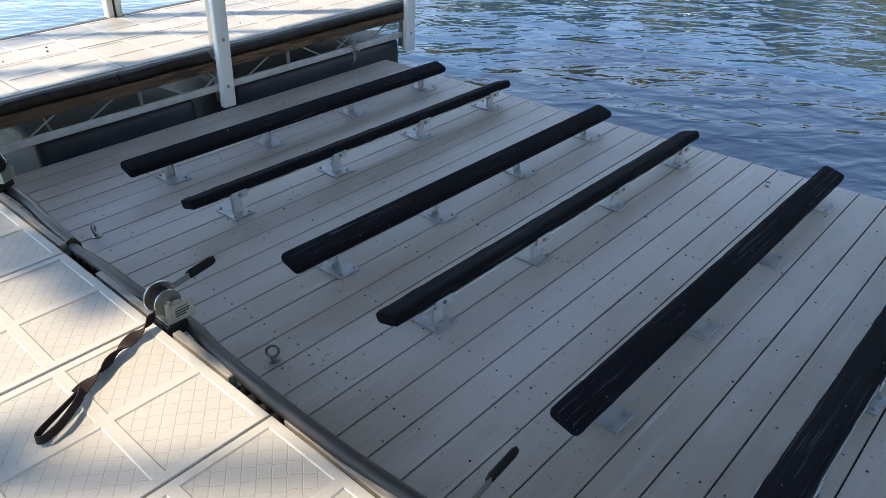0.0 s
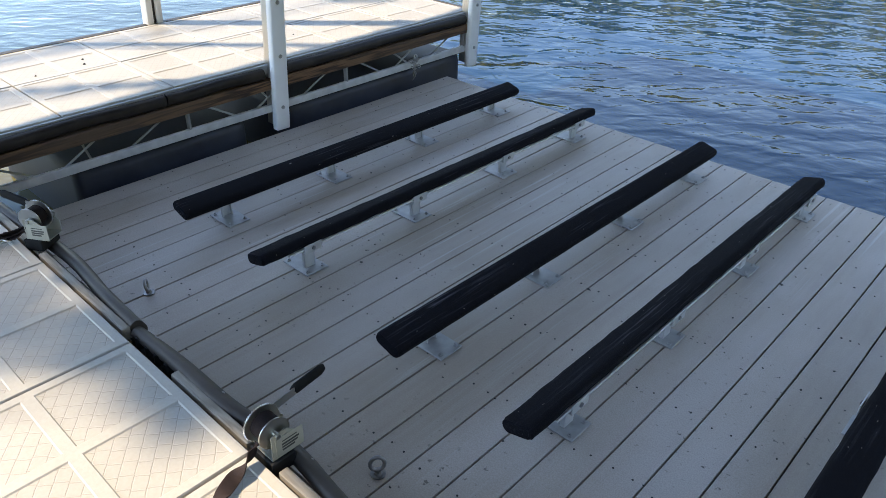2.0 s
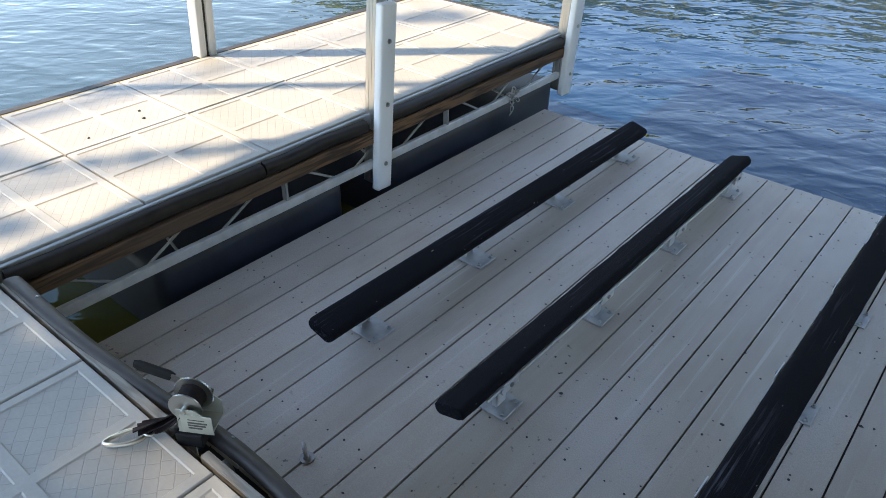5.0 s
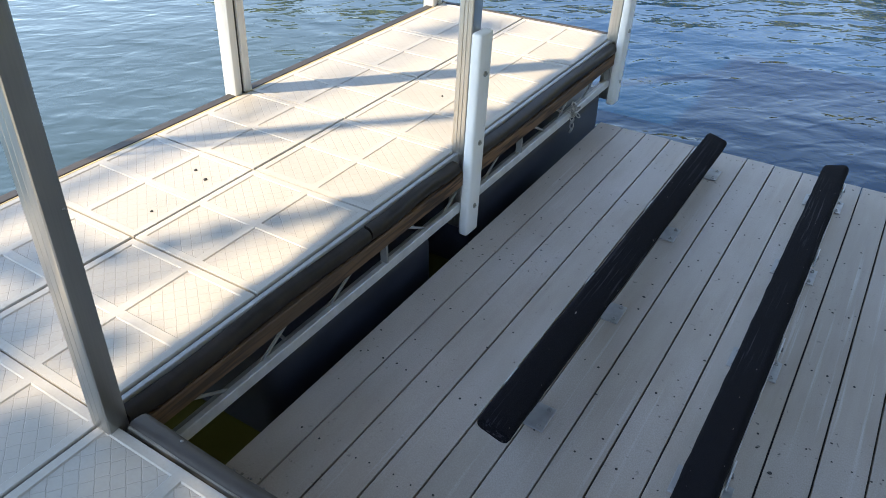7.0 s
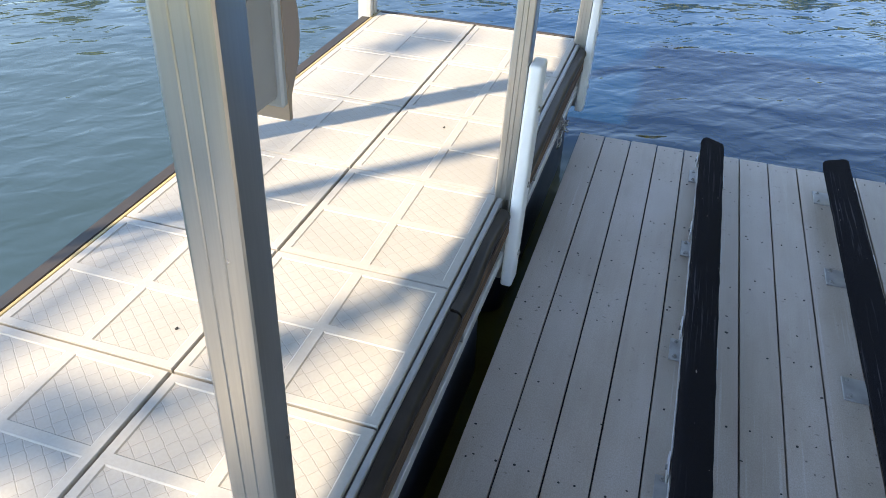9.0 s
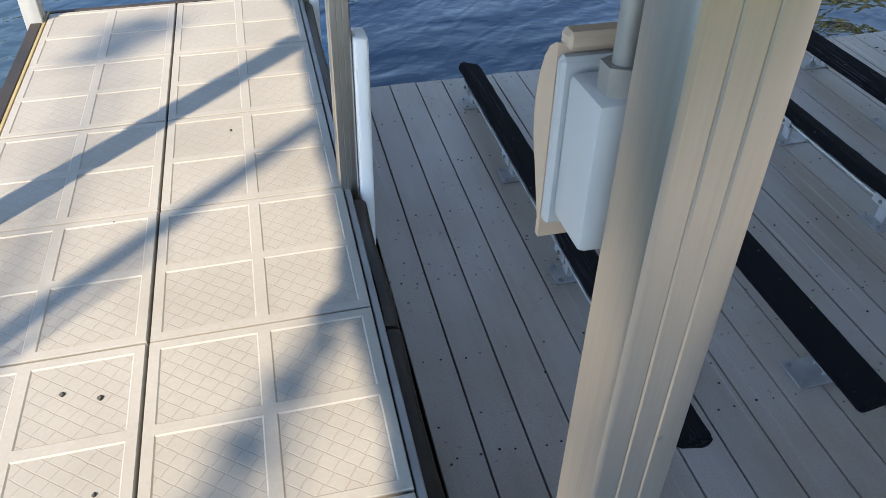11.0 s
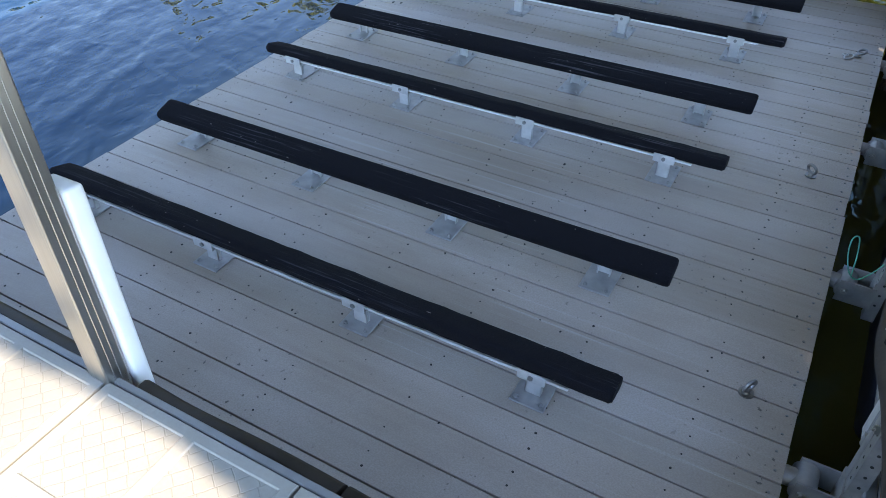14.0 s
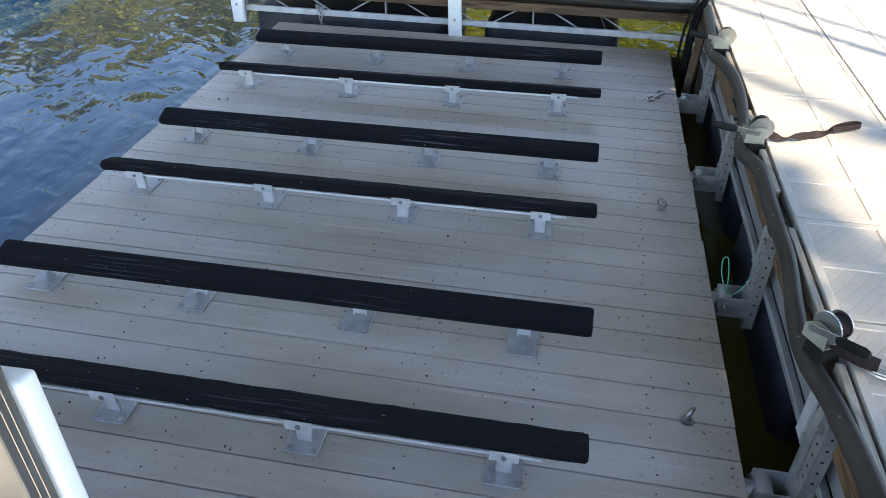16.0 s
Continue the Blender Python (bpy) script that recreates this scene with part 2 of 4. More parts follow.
M_DECK = make_deck()
M_TILE = make_tile()
M_TREAD = make_tread()
M_CARPET = make_carpet()
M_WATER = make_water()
M_WOOD = make_wood("weathered dock timber", (0.036, 0.018, 0.010), (0.190, 0.100, 0.050), (0.095, 0.058, 0.036))
M_WOOD_X = make_wood("dock edge timber", (0.065, 0.030, 0.014), (0.235, 0.120, 0.052), (0.15, 0.088, 0.048), (1.2, 18, 18))
M_STRIP = make_wood("pale weathered timber strip", (0.21, 0.175, 0.13), (0.34, 0.30, 0.24), (0.25, 0.225, 0.19), (1.2, 18, 18))
M_BUMPER = mottled("dark brown vinyl bumper", (0.013, 0.0100, 0.0084), (0.036, 0.0275, 0.0225), 9.0, (0.36, 0.6), bump=0.2, spec=0.3)
M_HOSE = mottled("taupe vinyl bumper hose", (0.024, 0.0195, 0.0165), (0.055, 0.044, 0.037), 6.0, (0.42, 0.65), bump=0.2, spec=0.35)
M_ALU = make_metal("brushed aluminium", (0.55, 0.535, 0.50), (0.24, 0.36), (30, 30, 0.5), 0.09)
M_POST = mottled("pale anodised aluminium", (0.60, 0.59, 0.56), (0.72, 0.71, 0.68), 5.0, (0.35, 0.5), 0.15, 0.04, (6, 6, 0.5))
M_ALU_DULL = mottled("dull oxidised aluminium", (0.26, 0.265, 0.265), (0.38, 0.385, 0.385), 7.0, (0.45, 0.65), 0.5, 0.08)
M_GALV = mottled("galvanised steel", (0.31, 0.31, 0.305), (0.46, 0.46, 0.45), 16.0, (0.42, 0.6), 0.6, 0.1)
M_GALV_PALE = mottled("pale galvanised steel", (0.50, 0.505, 0.50), (0.68, 0.685, 0.68), 14.0, (0.4, 0.55), 0.35, 0.08)
M_WHITE = mottled("white plastic", (0.80, 0.80, 0.79), (0.86, 0.86, 0.85), 4.0, (0.35, 0.5), bump=0.04)
M_WORN = mottled("threadbare carpet", (0.30, 0.28, 0.28), (0.46, 0.44, 0.43), 30.0, (0.8, 0.95), bump=0.3, fine=200.0)
M_FLOAT = mottled("black polyethylene float", (0.014, 0.017, 0.026), (0.034, 0.040, 0.058), 5.0, (0.35, 0.6), bump=0.15)
# shade put into a colour, for undersides, slots and holes
M_DARK = mottled("near-black shade fill", (0.02, 0.02, 0.02), (0.035, 0.035, 0.035), 4.0, (0.6, 0.8), bump=0.0)
M_GOLD = mottled("yellow zinc plated steel", (0.36, 0.355, 0.29), (0.50, 0.49, 0.41), 12.0, (0.32, 0.48), 0.45, 0.06)
M_STEEL = make_metal("bright zinc plated steel", (0.54, 0.535, 0.50), (0.22, 0.38))
M_EYE = make_metal("dull galvanised eye", (0.34, 0.34, 0.34), (0.32, 0.5))
M_STRAP = mottled("black nylon strap webbing", (0.010, 0.0065, 0.0065), (0.030, 0.020, 0.019), 20.0, (0.8, 0.95), bump=0.3, fine=300.0, spec=0.2)
M_GRIP = mottled("black rubber grip", (0.006, 0.006, 0.006), (0.015, 0.015, 0.015), 20.0, (0.6, 0.8), bump=0.1, spec=0.2)
M_ROPE = mottled("green cord", (0.05, 0.30, 0.19), (0.10, 0.42, 0.28), 30.0, (0.5, 0.7), bump=0.1)
M_SCREW = mottled("dark deck screw", (0.012, 0.011, 0.010), (0.03, 0.026, 0.022), 30.0, (0.5, 0.7), bump=0.0)
M_BOX = mottled("grey electrical box", (0.42, 0.435, 0.45), (0.48, 0.495, 0.51), 5.0, (0.4, 0.55), bump=0.03)
M_COVER = mottled("yellowed clear cover", (0.50, 0.375, 0.28), (0.60, 0.465, 0.36), 5.0, (0.3, 0.45), bump=0.03)
M_ROOF = mottled("grey metal roofing", (0.22, 0.23, 0.24), (0.28, 0.29, 0.30), 2.0, (0.4, 0.6), bump=0.02)
M_BARK = mottled("grey bark", (0.10, 0.075, 0.055), (0.17, 0.135, 0.10), 8.0, (0.8, 0.95), bump=0.5)
M_LEAF = make_leaf("autumn foliage", (0.12, 0.16, 0.010), (0.54, 0.45, 0.025))
M_GRASS = mottled("shore ground", (0.09, 0.10, 0.014), (0.24, 0.18, 0.028), 0.4, (0.8, 0.95), bump=0.3)
M_TAN = mottled("tan vinyl edge", (0.30, 0.23, 0.10), (0.42, 0.33, 0.16), 6.0, (0.5, 0.7), bump=0.1)
M_EDGE = mottled("brown edge trim", (0.015, 0.012, 0.009), (0.036, 0.027, 0.02), 6.0, (0.5, 0.7), bump=0.1)
M_INK = mottled("dark printing", (0.05, 0.05, 0.045), (0.07, 0.07, 0.06), 9.0, (0.5, 0.6), bump=0.0)


# ---- building helpers ----
def thing(name, label="", category="", group="", kind="", at=(0, 0, 0)):
    ob = new(name)
    ob.location = at
    ob.empty_display_size = 0.1
    return tagged(ob, label, category, group, kind)


def mesh_of(name, bm, material, smooth=None):
    me = bpy.data.meshes.new(name)
    bm.to_mesh(me)
    bm.free()
    me.materials.append(material)
    if smooth is not None:
        ang = math.cos(radians(smooth))
        me.shade_smooth()
        b2 = bmesh.new()
        b2.from_mesh(me)
        for e in b2.edges:
            if len(e.link_faces) == 2 and e.link_faces[0].normal.dot(e.link_faces[1].normal) < ang:
                e.smooth = False
        b2.to_mesh(me)
        b2.free()
    return me


def part(name, bm, material, parent=None, label="", smooth=35, at=None):
    """Link a bmesh as one mesh object under a thing or a part."""
    me = bm if isinstance(bm, bpy.types.Mesh) else mesh_of(name, bm, material, smooth)
    ob = new(name, me)
    if parent is not None:
        ob.parent = parent
    if at is not None:
        ob.matrix_basis = at if isinstance(at, Matrix) else Matrix.Translation(at)
    return tagged(ob, label)


def box(bm, x0, x1, y0, y1, z0, z1, m=None):
    vs = [bm.verts.new((x, y, z)) for z in (z0, z1) for y in (y0, y1) for x in (x0, x1)]
    fs = [bm.faces.new([vs[i] for i in f]) for f in ((0, 2, 3, 1), (4, 5, 7, 6), (0, 1, 5, 4), (2, 6, 7, 3), (0, 4, 6, 2), (1, 3, 7, 5))]
    if m is not None:
        bmesh.ops.transform(bm, matrix=m, verts=vs)
    return vs, fs


def bevel(bm, width, seg=1, verts=None):
    edges = bm.edges[:] if verts is None else list({e for v in verts for e in v.link_edges})
    bmesh.ops.bevel(bm, geom=edges, offset=width, segments=seg, profile=0.5, affect="EDGES", clamp_overlap=True)
    return bm


def bbox(x0, x1, y0, y1, z0, z1, width=0.004, seg=1, m=None):
    bm = bmesh.new()
    box(bm, x0, x1, y0, y1, z0, z1, m)
    return bevel(bm, width, seg)


def axes(p, q):
    """A frame whose z axis runs from p to q."""
    d = (Vector(q) - Vector(p))
    return Matrix.Translation(p) @ d.to_track_quat("Z", "Y").to_matrix().to_4x4(), d.length


def rod(bm, p, q, r, seg=12, r2=None):
    m, ln = axes(p, q)
    bmesh.ops.create_cone(bm, cap_ends=True, segments=seg, radius1=r, radius2=r if r2 is None else r2, depth=ln, matrix=m @ Matrix.Translation((0, 0, ln / 2)))
    return bm


def bar(bm, p, q, w, h):
    """A rectangular bar from p to q."""
    m, ln = axes(p, q)
    box(bm, -w / 2, w / 2, -h / 2, h / 2, 0, ln, m)
    return bm


def sweep(bm, pts, profile, closed=False, cap=True, up=(0, 0, 1)):
    """Sweep a closed profile of (u, v) pairs along points; u to the side, v up."""
    n, rings = len(pts), []
    for i in range(n):
        a, b = (pts[(i - 1) % n], pts[(i + 1) % n]) if closed else (pts[max(i - 1, 0)], pts[min(i + 1, n - 1)])
        d = (Vector(b) - Vector(a)).normalized()
        side = d.cross(Vector(up))
        side = side.normalized() if side.length > 1e-4 else Vector((1, 0, 0))
        top = side.cross(d).normalized()
        prof = profile(i / max(1, n - 1)) if callable(profile) else profile
        rings.append([bm.verts.new(Vector(pts[i]) + side * u + top * v) for u, v in prof])
    k = len(rings[0])
    for i in range(n if closed else n - 1):
        r, s = rings[i], rings[(i + 1) % n]
        for j in range(k):
            bm.faces.new((r[j], r[(j + 1) % k], s[(j + 1) % k], s[j]))
    if cap and not closed:
        bm.faces.new(rings[0][::-1])
        bm.faces.new(rings[-1])
    bmesh.ops.recalc_face_normals(bm, faces=bm.faces[:])
    return bm


def circle(r, k=10, sy=1.0):
    return [(r * math.cos(2 * math.pi * i / k), sy * r * math.sin(2 * math.pi * i / k)) for i in range(k)]


def smooth_path(pts, steps=6):
    """Catmull-Rom points through the given ones."""
    P_ = [Vector(p) for p in pts]
    P_ = [P_[0] * 2 - P_[1]] + P_ + [P_[-1] * 2 - P_[-2]]
    out = []
    for i in range(1, len(P_) - 2):
        for s in range(steps):
            t = s / steps
            a, b, c, d = P_[i - 1:i + 3]
            out.append(0.5 * (2 * b + (c - a) * t + (2 * a - 5 * b + 4 * c - d) * t * t + (3 * b - a - 3 * c + d) * t ** 3))
    out.append(P_[-2])
    return out


def torus_ring(bm, centre, axis, R_, r_, seg=18, k=8):
    m = Matrix.Translation(centre) @ Vector(axis).to_track_quat("Z", "Y").to_matrix().to_4x4()
    pts = [m @ Vector((R_ * math.cos(2 * math.pi * i / seg), R_ * math.sin(2 * math.pi * i / seg), 0)) for i in range(seg)]
    return sweep(bm, pts, circle(r_, k), closed=True, up=m.to_3x3() @ Vector((0, 0, 1)))


def hexbolt(bm, p, r=0.009, h=0.007, axis=(0, 0, 1)):
    rod(bm, p, Vector(p) + Vector(axis) * h, r, 6)
    rod(bm, Vector(p) + Vector(axis) * h, Vector(p) + Vector(axis) * (h + 0.006), r * 0.5, 8)
    return bm


# ---- setting ----
H, WATER = 0.393, -0.30        # dock top and lake surface, from the platform's deck at 0
TILE, ROW = 0.61, 0.601       # panel width, and row length along the fingers
ROOF_Z = H + 2.2

bm = bmesh.new()
bmesh.ops.create_grid(bm, x_segments=2, y_segments=2, size=900)
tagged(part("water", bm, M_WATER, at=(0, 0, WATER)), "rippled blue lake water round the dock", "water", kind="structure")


def make_shore():
    """A low bank that rises across the lake, far behind everything."""
    bm = bmesh.new()
    rings = []
    for i in range(49):
        a = radians(-60 + 4.0 * i)
        ring = []
        for r, z in ((37, -1.0), (39, 0.3), (46, 1.0), (64, 9.0), (110, 24.0)):
            rr = r * (1 + 0.06 * math.sin(3.1 * a + 1) + 0.03 * math.sin(9 * a))
            low = 0.35 + 0.65 * min(1.0, max(0.0, (math.degrees(a) + 20) / 25))
            ring.append(bm.verts.new((-2 + rr * math.sin(a), 2 + rr * math.cos(a), z * low if z > 0 else z)))
        rings.append(ring)
    for a, b in zip(rings, rings[1:]):
        for j in range(4):
            bm.faces.new((a[j], a[j + 1], b[j + 1], b[j]))
    bmesh.ops.recalc_face_normals(bm, faces=bm.faces[:])
    tagged(part("ground", bm, M_GRASS), "grassy lake shore across the water", "shore", kind="structure")


make_shore()


def leaf_cloud(bm, rnd, centre, radius, count, size):
    """Small tilted leaf clumps scattered through an uneven ball."""
    for _ in range(count):
        d = Vector((rnd.gauss(0, 1), rnd.gauss(0, 1), rnd.gauss(0, 0.8)))
        d = d.normalized() * radius * (rnd.random() ** 0.45)
        p = Vector(centre) + d
        s = size * (0.5 + rnd.random())
        q = Euler((rnd.random() * 6, rnd.random() * 6, rnd.random() * 6)).to_matrix()
        vs = [bm.verts.new(p + q @ Vector(v)) for v in ((-s, -0.4 * s, 0), (0, -0.55 * s, 0.15 * s), (s, 0.1 * s, 0), (0.1 * s, 0.6 * s, 0.1 * s))]
        bm.faces.new(vs)


def make_tree(rnd, height, spread, leaves, leaf, density=1.0):
    tree = thing("tree", "tall autumn tree with yellow-green leaves on the shore", "tree", "shore trees")
    bm = bmesh.new()
    rod(bm, (0, 0, 0), (0.1, 0.05, height * 0.55), height * 0.022, 9, height * 0.012)
    tips = []
    for i in range(9):
        a, z = i * 2.4 + rnd.random(), height * (0.3 + 0.06 * i)
        ln = spread * (1.0 - 0.05 * i) * (0.6 + 0.4 * rnd.random())
        tip = (ln * math.cos(a), ln * math.sin(a), min(height * 0.95, z + ln * 0.6))
        rod(bm, (0.05, 0.02, z * 0.8), tip, height * 0.008, 6, height * 0.002)
        tips.append(tip)
    part("trunk", bm, M_BARK, tree)
    bm = bmesh.new()
    tips.append((0, 0, height * 0.9))
    for tip in tips:
        for _ in range(2):
            o = Vector((rnd.gauss(0, 0.25), rnd.gauss(0, 0.25), rnd.gauss(0, 0.2))) * spread
            leaf_cloud(bm, rnd, Vector(tip) + o, spread * (0.35 + 0.2 * rnd.random()), int(leaves * density), leaf)
    part("crown", bm, M_LEAF, tree, smooth=None)
    return tree


def plant_far_trees():
    rnd = random.Random(5)
    kinds = [make_tree(rnd, 7.5 + 1.5 * k, 2.6 + 0.4 * k, 90, 0.42) for k in range(3)]
    spots = []
    for i in range(66):
        a = radians(-52 + 2.4 * i + rnd.uniform(-1.4, 1.4))
        r = rnd.uniform(40, 43) if i % 2 else rnd.uniform(47, 54)
        spots.append((r * math.sin(a), 2 + r * math.cos(a), 0.7 + (r - 40) * 0.35, rnd.uniform(0, 360)))
    for i, (x, y, z, rz) in enumerate(spots):
        az = math.degrees(math.atan2(x, y))
        big = 0.62 if az < -46 else 1.08 if az < -8 else 1.15 if az < 32 else 1.8 if az < 60 else 1.5 if az < 72 else 2.1
        m = pose(x, y, z, 0, 0, rz) @ Matrix.Diagonal((big, big, big, 1))
        if i < 3:
            kinds[i].matrix_basis = m
        else:
            copy_thing(kinds[i % 3], m)


plant_far_trees()


def make_roof():
    """Ribbed metal roof on the posts over the slip."""
    roof = thing("roof", "grey ribbed metal roof over the slip", "roof", kind="structure")
    bm = bmesh.new()
    xs = np.arange(-5.52, 2.2, 0.038)
    rows = []
    for i, x in enumerate(xs):
        z = ROOF_Z + 0.012 * math.cos(i * math.pi / 2)
        wav = 0.012 * math.sin(x * 19)
        rows.append([bm.verts.new((x, y, z + dz)) for y, dz in ((-0.41 + wav, 0.0), (4.9, 0.0), (4.9, 0.004), (-0.41 + wav, 0.004))])
    for a, b in zip(rows, rows[1:]):
        for j in range(4):
            bm.faces.new((a[j], a[(j + 1) % 4], b[(j + 1) % 4], b[j]))
    bmesh.ops.recalc_face_normals(bm, faces=bm.faces[:])
    part("roof_sheet", bm, M_ROOF, roof, smooth=60)
    # unseen scalloped strip along the finger side, added to shape the roof shadow's edge
    bm = bmesh.new()
    ys = np.linspace(-0.41, 4.9, 160)
    lo = [bm.verts.new((-5.515 - 0.018 * abs(math.sin(y * 8.5)) - 0.04 * noise.noise((0, y * 1.7, 0)), y, ROOF_Z - 0.02)) for y in ys]
    hi = [bm.verts.new((-5.46, y, ROOF_Z + 0.02)) for y in ys]
    for k in range(len(ys) - 1):
        bm.faces.new((lo[k], lo[k + 1], hi[k + 1], hi[k]))
    bmesh.ops.solidify(bm, geom=bm.faces[:], thickness=0.004)
    part("fascia", bm, M_ROOF, roof)
    for y in (0.86, 2.64, 4.45):
        part("beam", bbox(-5.56, 2.2, y - 0.04, y + 0.04, ROOF_Z - 0.16, ROOF_Z - 0.016), M_ALU_DULL, roof)


make_roof()


# ---- dock panels ----
def tile_mesh():
    """One moulded panel: a rim, a cross and four sunk fields; returns body and field meshes."""
    w, rim, half, sink = TILE / 2 - 0.0065, 0.026, 0.016, 0.0035
    bm = bmesh.new()
    cuts = [-w, -w + rim, -half, half, w - rim, w]
    grid = [[bm.verts.new((x, y, 0)) for x in cuts] for y in cuts]
    side = 0.1
    for j in range(5):
        for i in range(5):
            f = (grid[j][i], grid[j][i + 1], grid[j + 1][i + 1], grid[j + 1][i])
            if i in (1, 3) and j in (1, 3):
                inner = [bm.verts.new((v.co.x + 0.004 * (1 if v.co.x < (cuts[i] + cuts[i + 1]) / 2 else -1), v.co.y + 0.004 * (1 if v.co.y < (cuts[j] + cuts[j + 1]) / 2 else -1), -sink)) for v in f]
                for k in range(4):
                    bm.faces.new((f[k], f[(k + 1) % 4], inner[(k + 1) % 4], inner[k]))
                if i == 1 and j == 1:
                    side = abs(inner[1].co.x - inner[0].co.x) / 2
            else:
                bm.faces.new(f)
    ring = [grid[0][i] for i in range(6)] + [grid[j][5] for j in range(1, 6)] + [grid[5][i] for i in range(4, -1, -1)] + [grid[j][0] for j in range(4, 0, -1)]
    edge = [bm.verts.new((v.co.x + math.copysign(0.0025, v.co.x) * (abs(v.co.x) > w - 1e-6), v.co.y + math.copysign(0.0025, v.co.y) * (abs(v.co.y) > w - 1e-6), -0.004)) for v in ring]
    low = [bm.verts.new((v.co.x, v.co.y, -0.05)) for v in edge]
    n = len(ring)
    for a, b in ((ring, edge), (edge, low)):
        for k in range(n):
            bm.faces.new((a[k], b[k], b[(k + 1) % n], a[(k + 1) % n]))
    bmesh.ops.recalc_face_normals(bm, faces=bm.faces[:])
    body = mesh_of("panel", bm, M_TILE, None)
    bm = bmesh.new()
    bm.faces.new([bm.verts.new((u * side, v * side, -sink)) for u, v in ((-1, -1), (1, -1), (1, 1), (-1, 1))])
    return body, mesh_of("tread_field", bm, M_TREAD, None)


TILE_BODY, TILE_FIELD = tile_mesh()
FIELD_OFF = (TILE / 2 - 0.0065 - 0.026 + 0.016) / 2


def lay_tiles(parent, x0, y0, nx, ny, z, row=TILE):
    rnd = random.Random(int(100 * (x0 + 10)))
    for i in range(nx):
        for j in range(ny):
            p = part("dock_panel", TILE_BODY, None, parent, at=pose(x0 + (i + 0.5) * TILE, y0 + (j + 0.5) * row, z + rnd.uniform(-0.0012, 0.0012), rnd.uniform(-0.15, 0.15), rnd.uniform(-0.15, 0.15), 0) @ Matrix.Diagonal((1, row / TILE, 1, 1)))
            for u in (-1, 1):
                for v in (-1, 1):
                    part("tread_field", TILE_FIELD, None, p, at=(u * FIELD_OFF, v * FIELD_OFF, 0))


# ---- posts ----
def post_profile(w, d):
    """Extruded tube, plain on two faces and with a pair of fine grooves on the other two."""
    a, b, g, s = w / 2, d / 2, 0.0012, 0.0014
    grooved = [(-b + 0.006, a), (-0.009 - s, a), (-0.009, a - g), (-0.009 + s, a), (0.009 - s, a), (0.009, a - g), (0.009 + s, a), (b - 0.006, a), (b - 0.0018, a - 0.0018), (b, a - 0.006)]
    plain = [(-b + 0.006, a), (b - 0.006, a), (b - 0.0018, a - 0.0018), (b, a - 0.006)]
    pts = []
    for k in range(4):
        side = grooved if k % 2 else plain
        c, sn = math.cos(-k * math.pi / 2), math.sin(-k * math.pi / 2)
        for u, v in side:
            if k % 2:
                u, v = u * a / b, v * b / a
            pts.append((u * c - v * sn, u * sn + v * c))
    return pts


LEAN = (-2.2, 1.7)             # the posts lean a little, all the same way


def make_post(x, y, w, d, z0, z1, material, label, lean=LEAN):
    post = thing("post", label, "post", "roof posts")
    post.matrix_basis = pose(x, y, 0, *lean)
    bm = bmesh.new()
    prof = post_profile(w, d)
    lo = [bm.verts.new((v, u, z0)) for u, v in prof]
    hi = [bm.verts.new((v, u, z1)) for u, v in prof]
    for k in range(len(lo)):
        bm.faces.new((lo[k], lo[(k + 1) % len(lo)], hi[(k + 1) % len(lo)], hi[k]))
    bm.faces.new(hi)
    bmesh.ops.recalc_face_normals(bm, faces=bm.faces[:])
    part("tube", bm, material, post, smooth=25)
    return post


def add_sleeve(post, side, z0, z1):
    """White guard bolted to the slip side of a post."""
    bm = bmesh.new()
    x0, x1 = (0.036, 0.084) if side > 0 else (-0.084, -0.036)
    box(bm, x0, x1, -0.05, 0.05, z0, z1)
    bevel(bm, 0.012, 3)
    s = part("sleeve", bm, M_WHITE, post, "white plastic guard")
    xf = x1 if side > 0 else x0
    for z in (z1 - 0.17, z1 - 0.475, z1 - 0.785):
        b = bmesh.new()
        rod(b, (xf, 0, z), (xf + side * 0.004, 0, z), 0.012, 14)
        rod(b, (xf + side * 0.004, 0, z), (xf + side * 0.009, 0, z), 0.008, 6)
        part("bolt", b, M_STEEL, s)


# ---- dock fingers ----
def d_profile(w=0.042, h=0.062):
    """Half-round rub rail, flat towards the dock."""
    pts = [(0.0, -h / 2), (0.0, h / 2)]
    for i in range(1, 8):
        a = math.pi / 2 - math.pi * i / 8
        pts.append((w * (0.35 + 0.65 * math.cos(a)), h / 2 * math.sin(a)))
    return pts


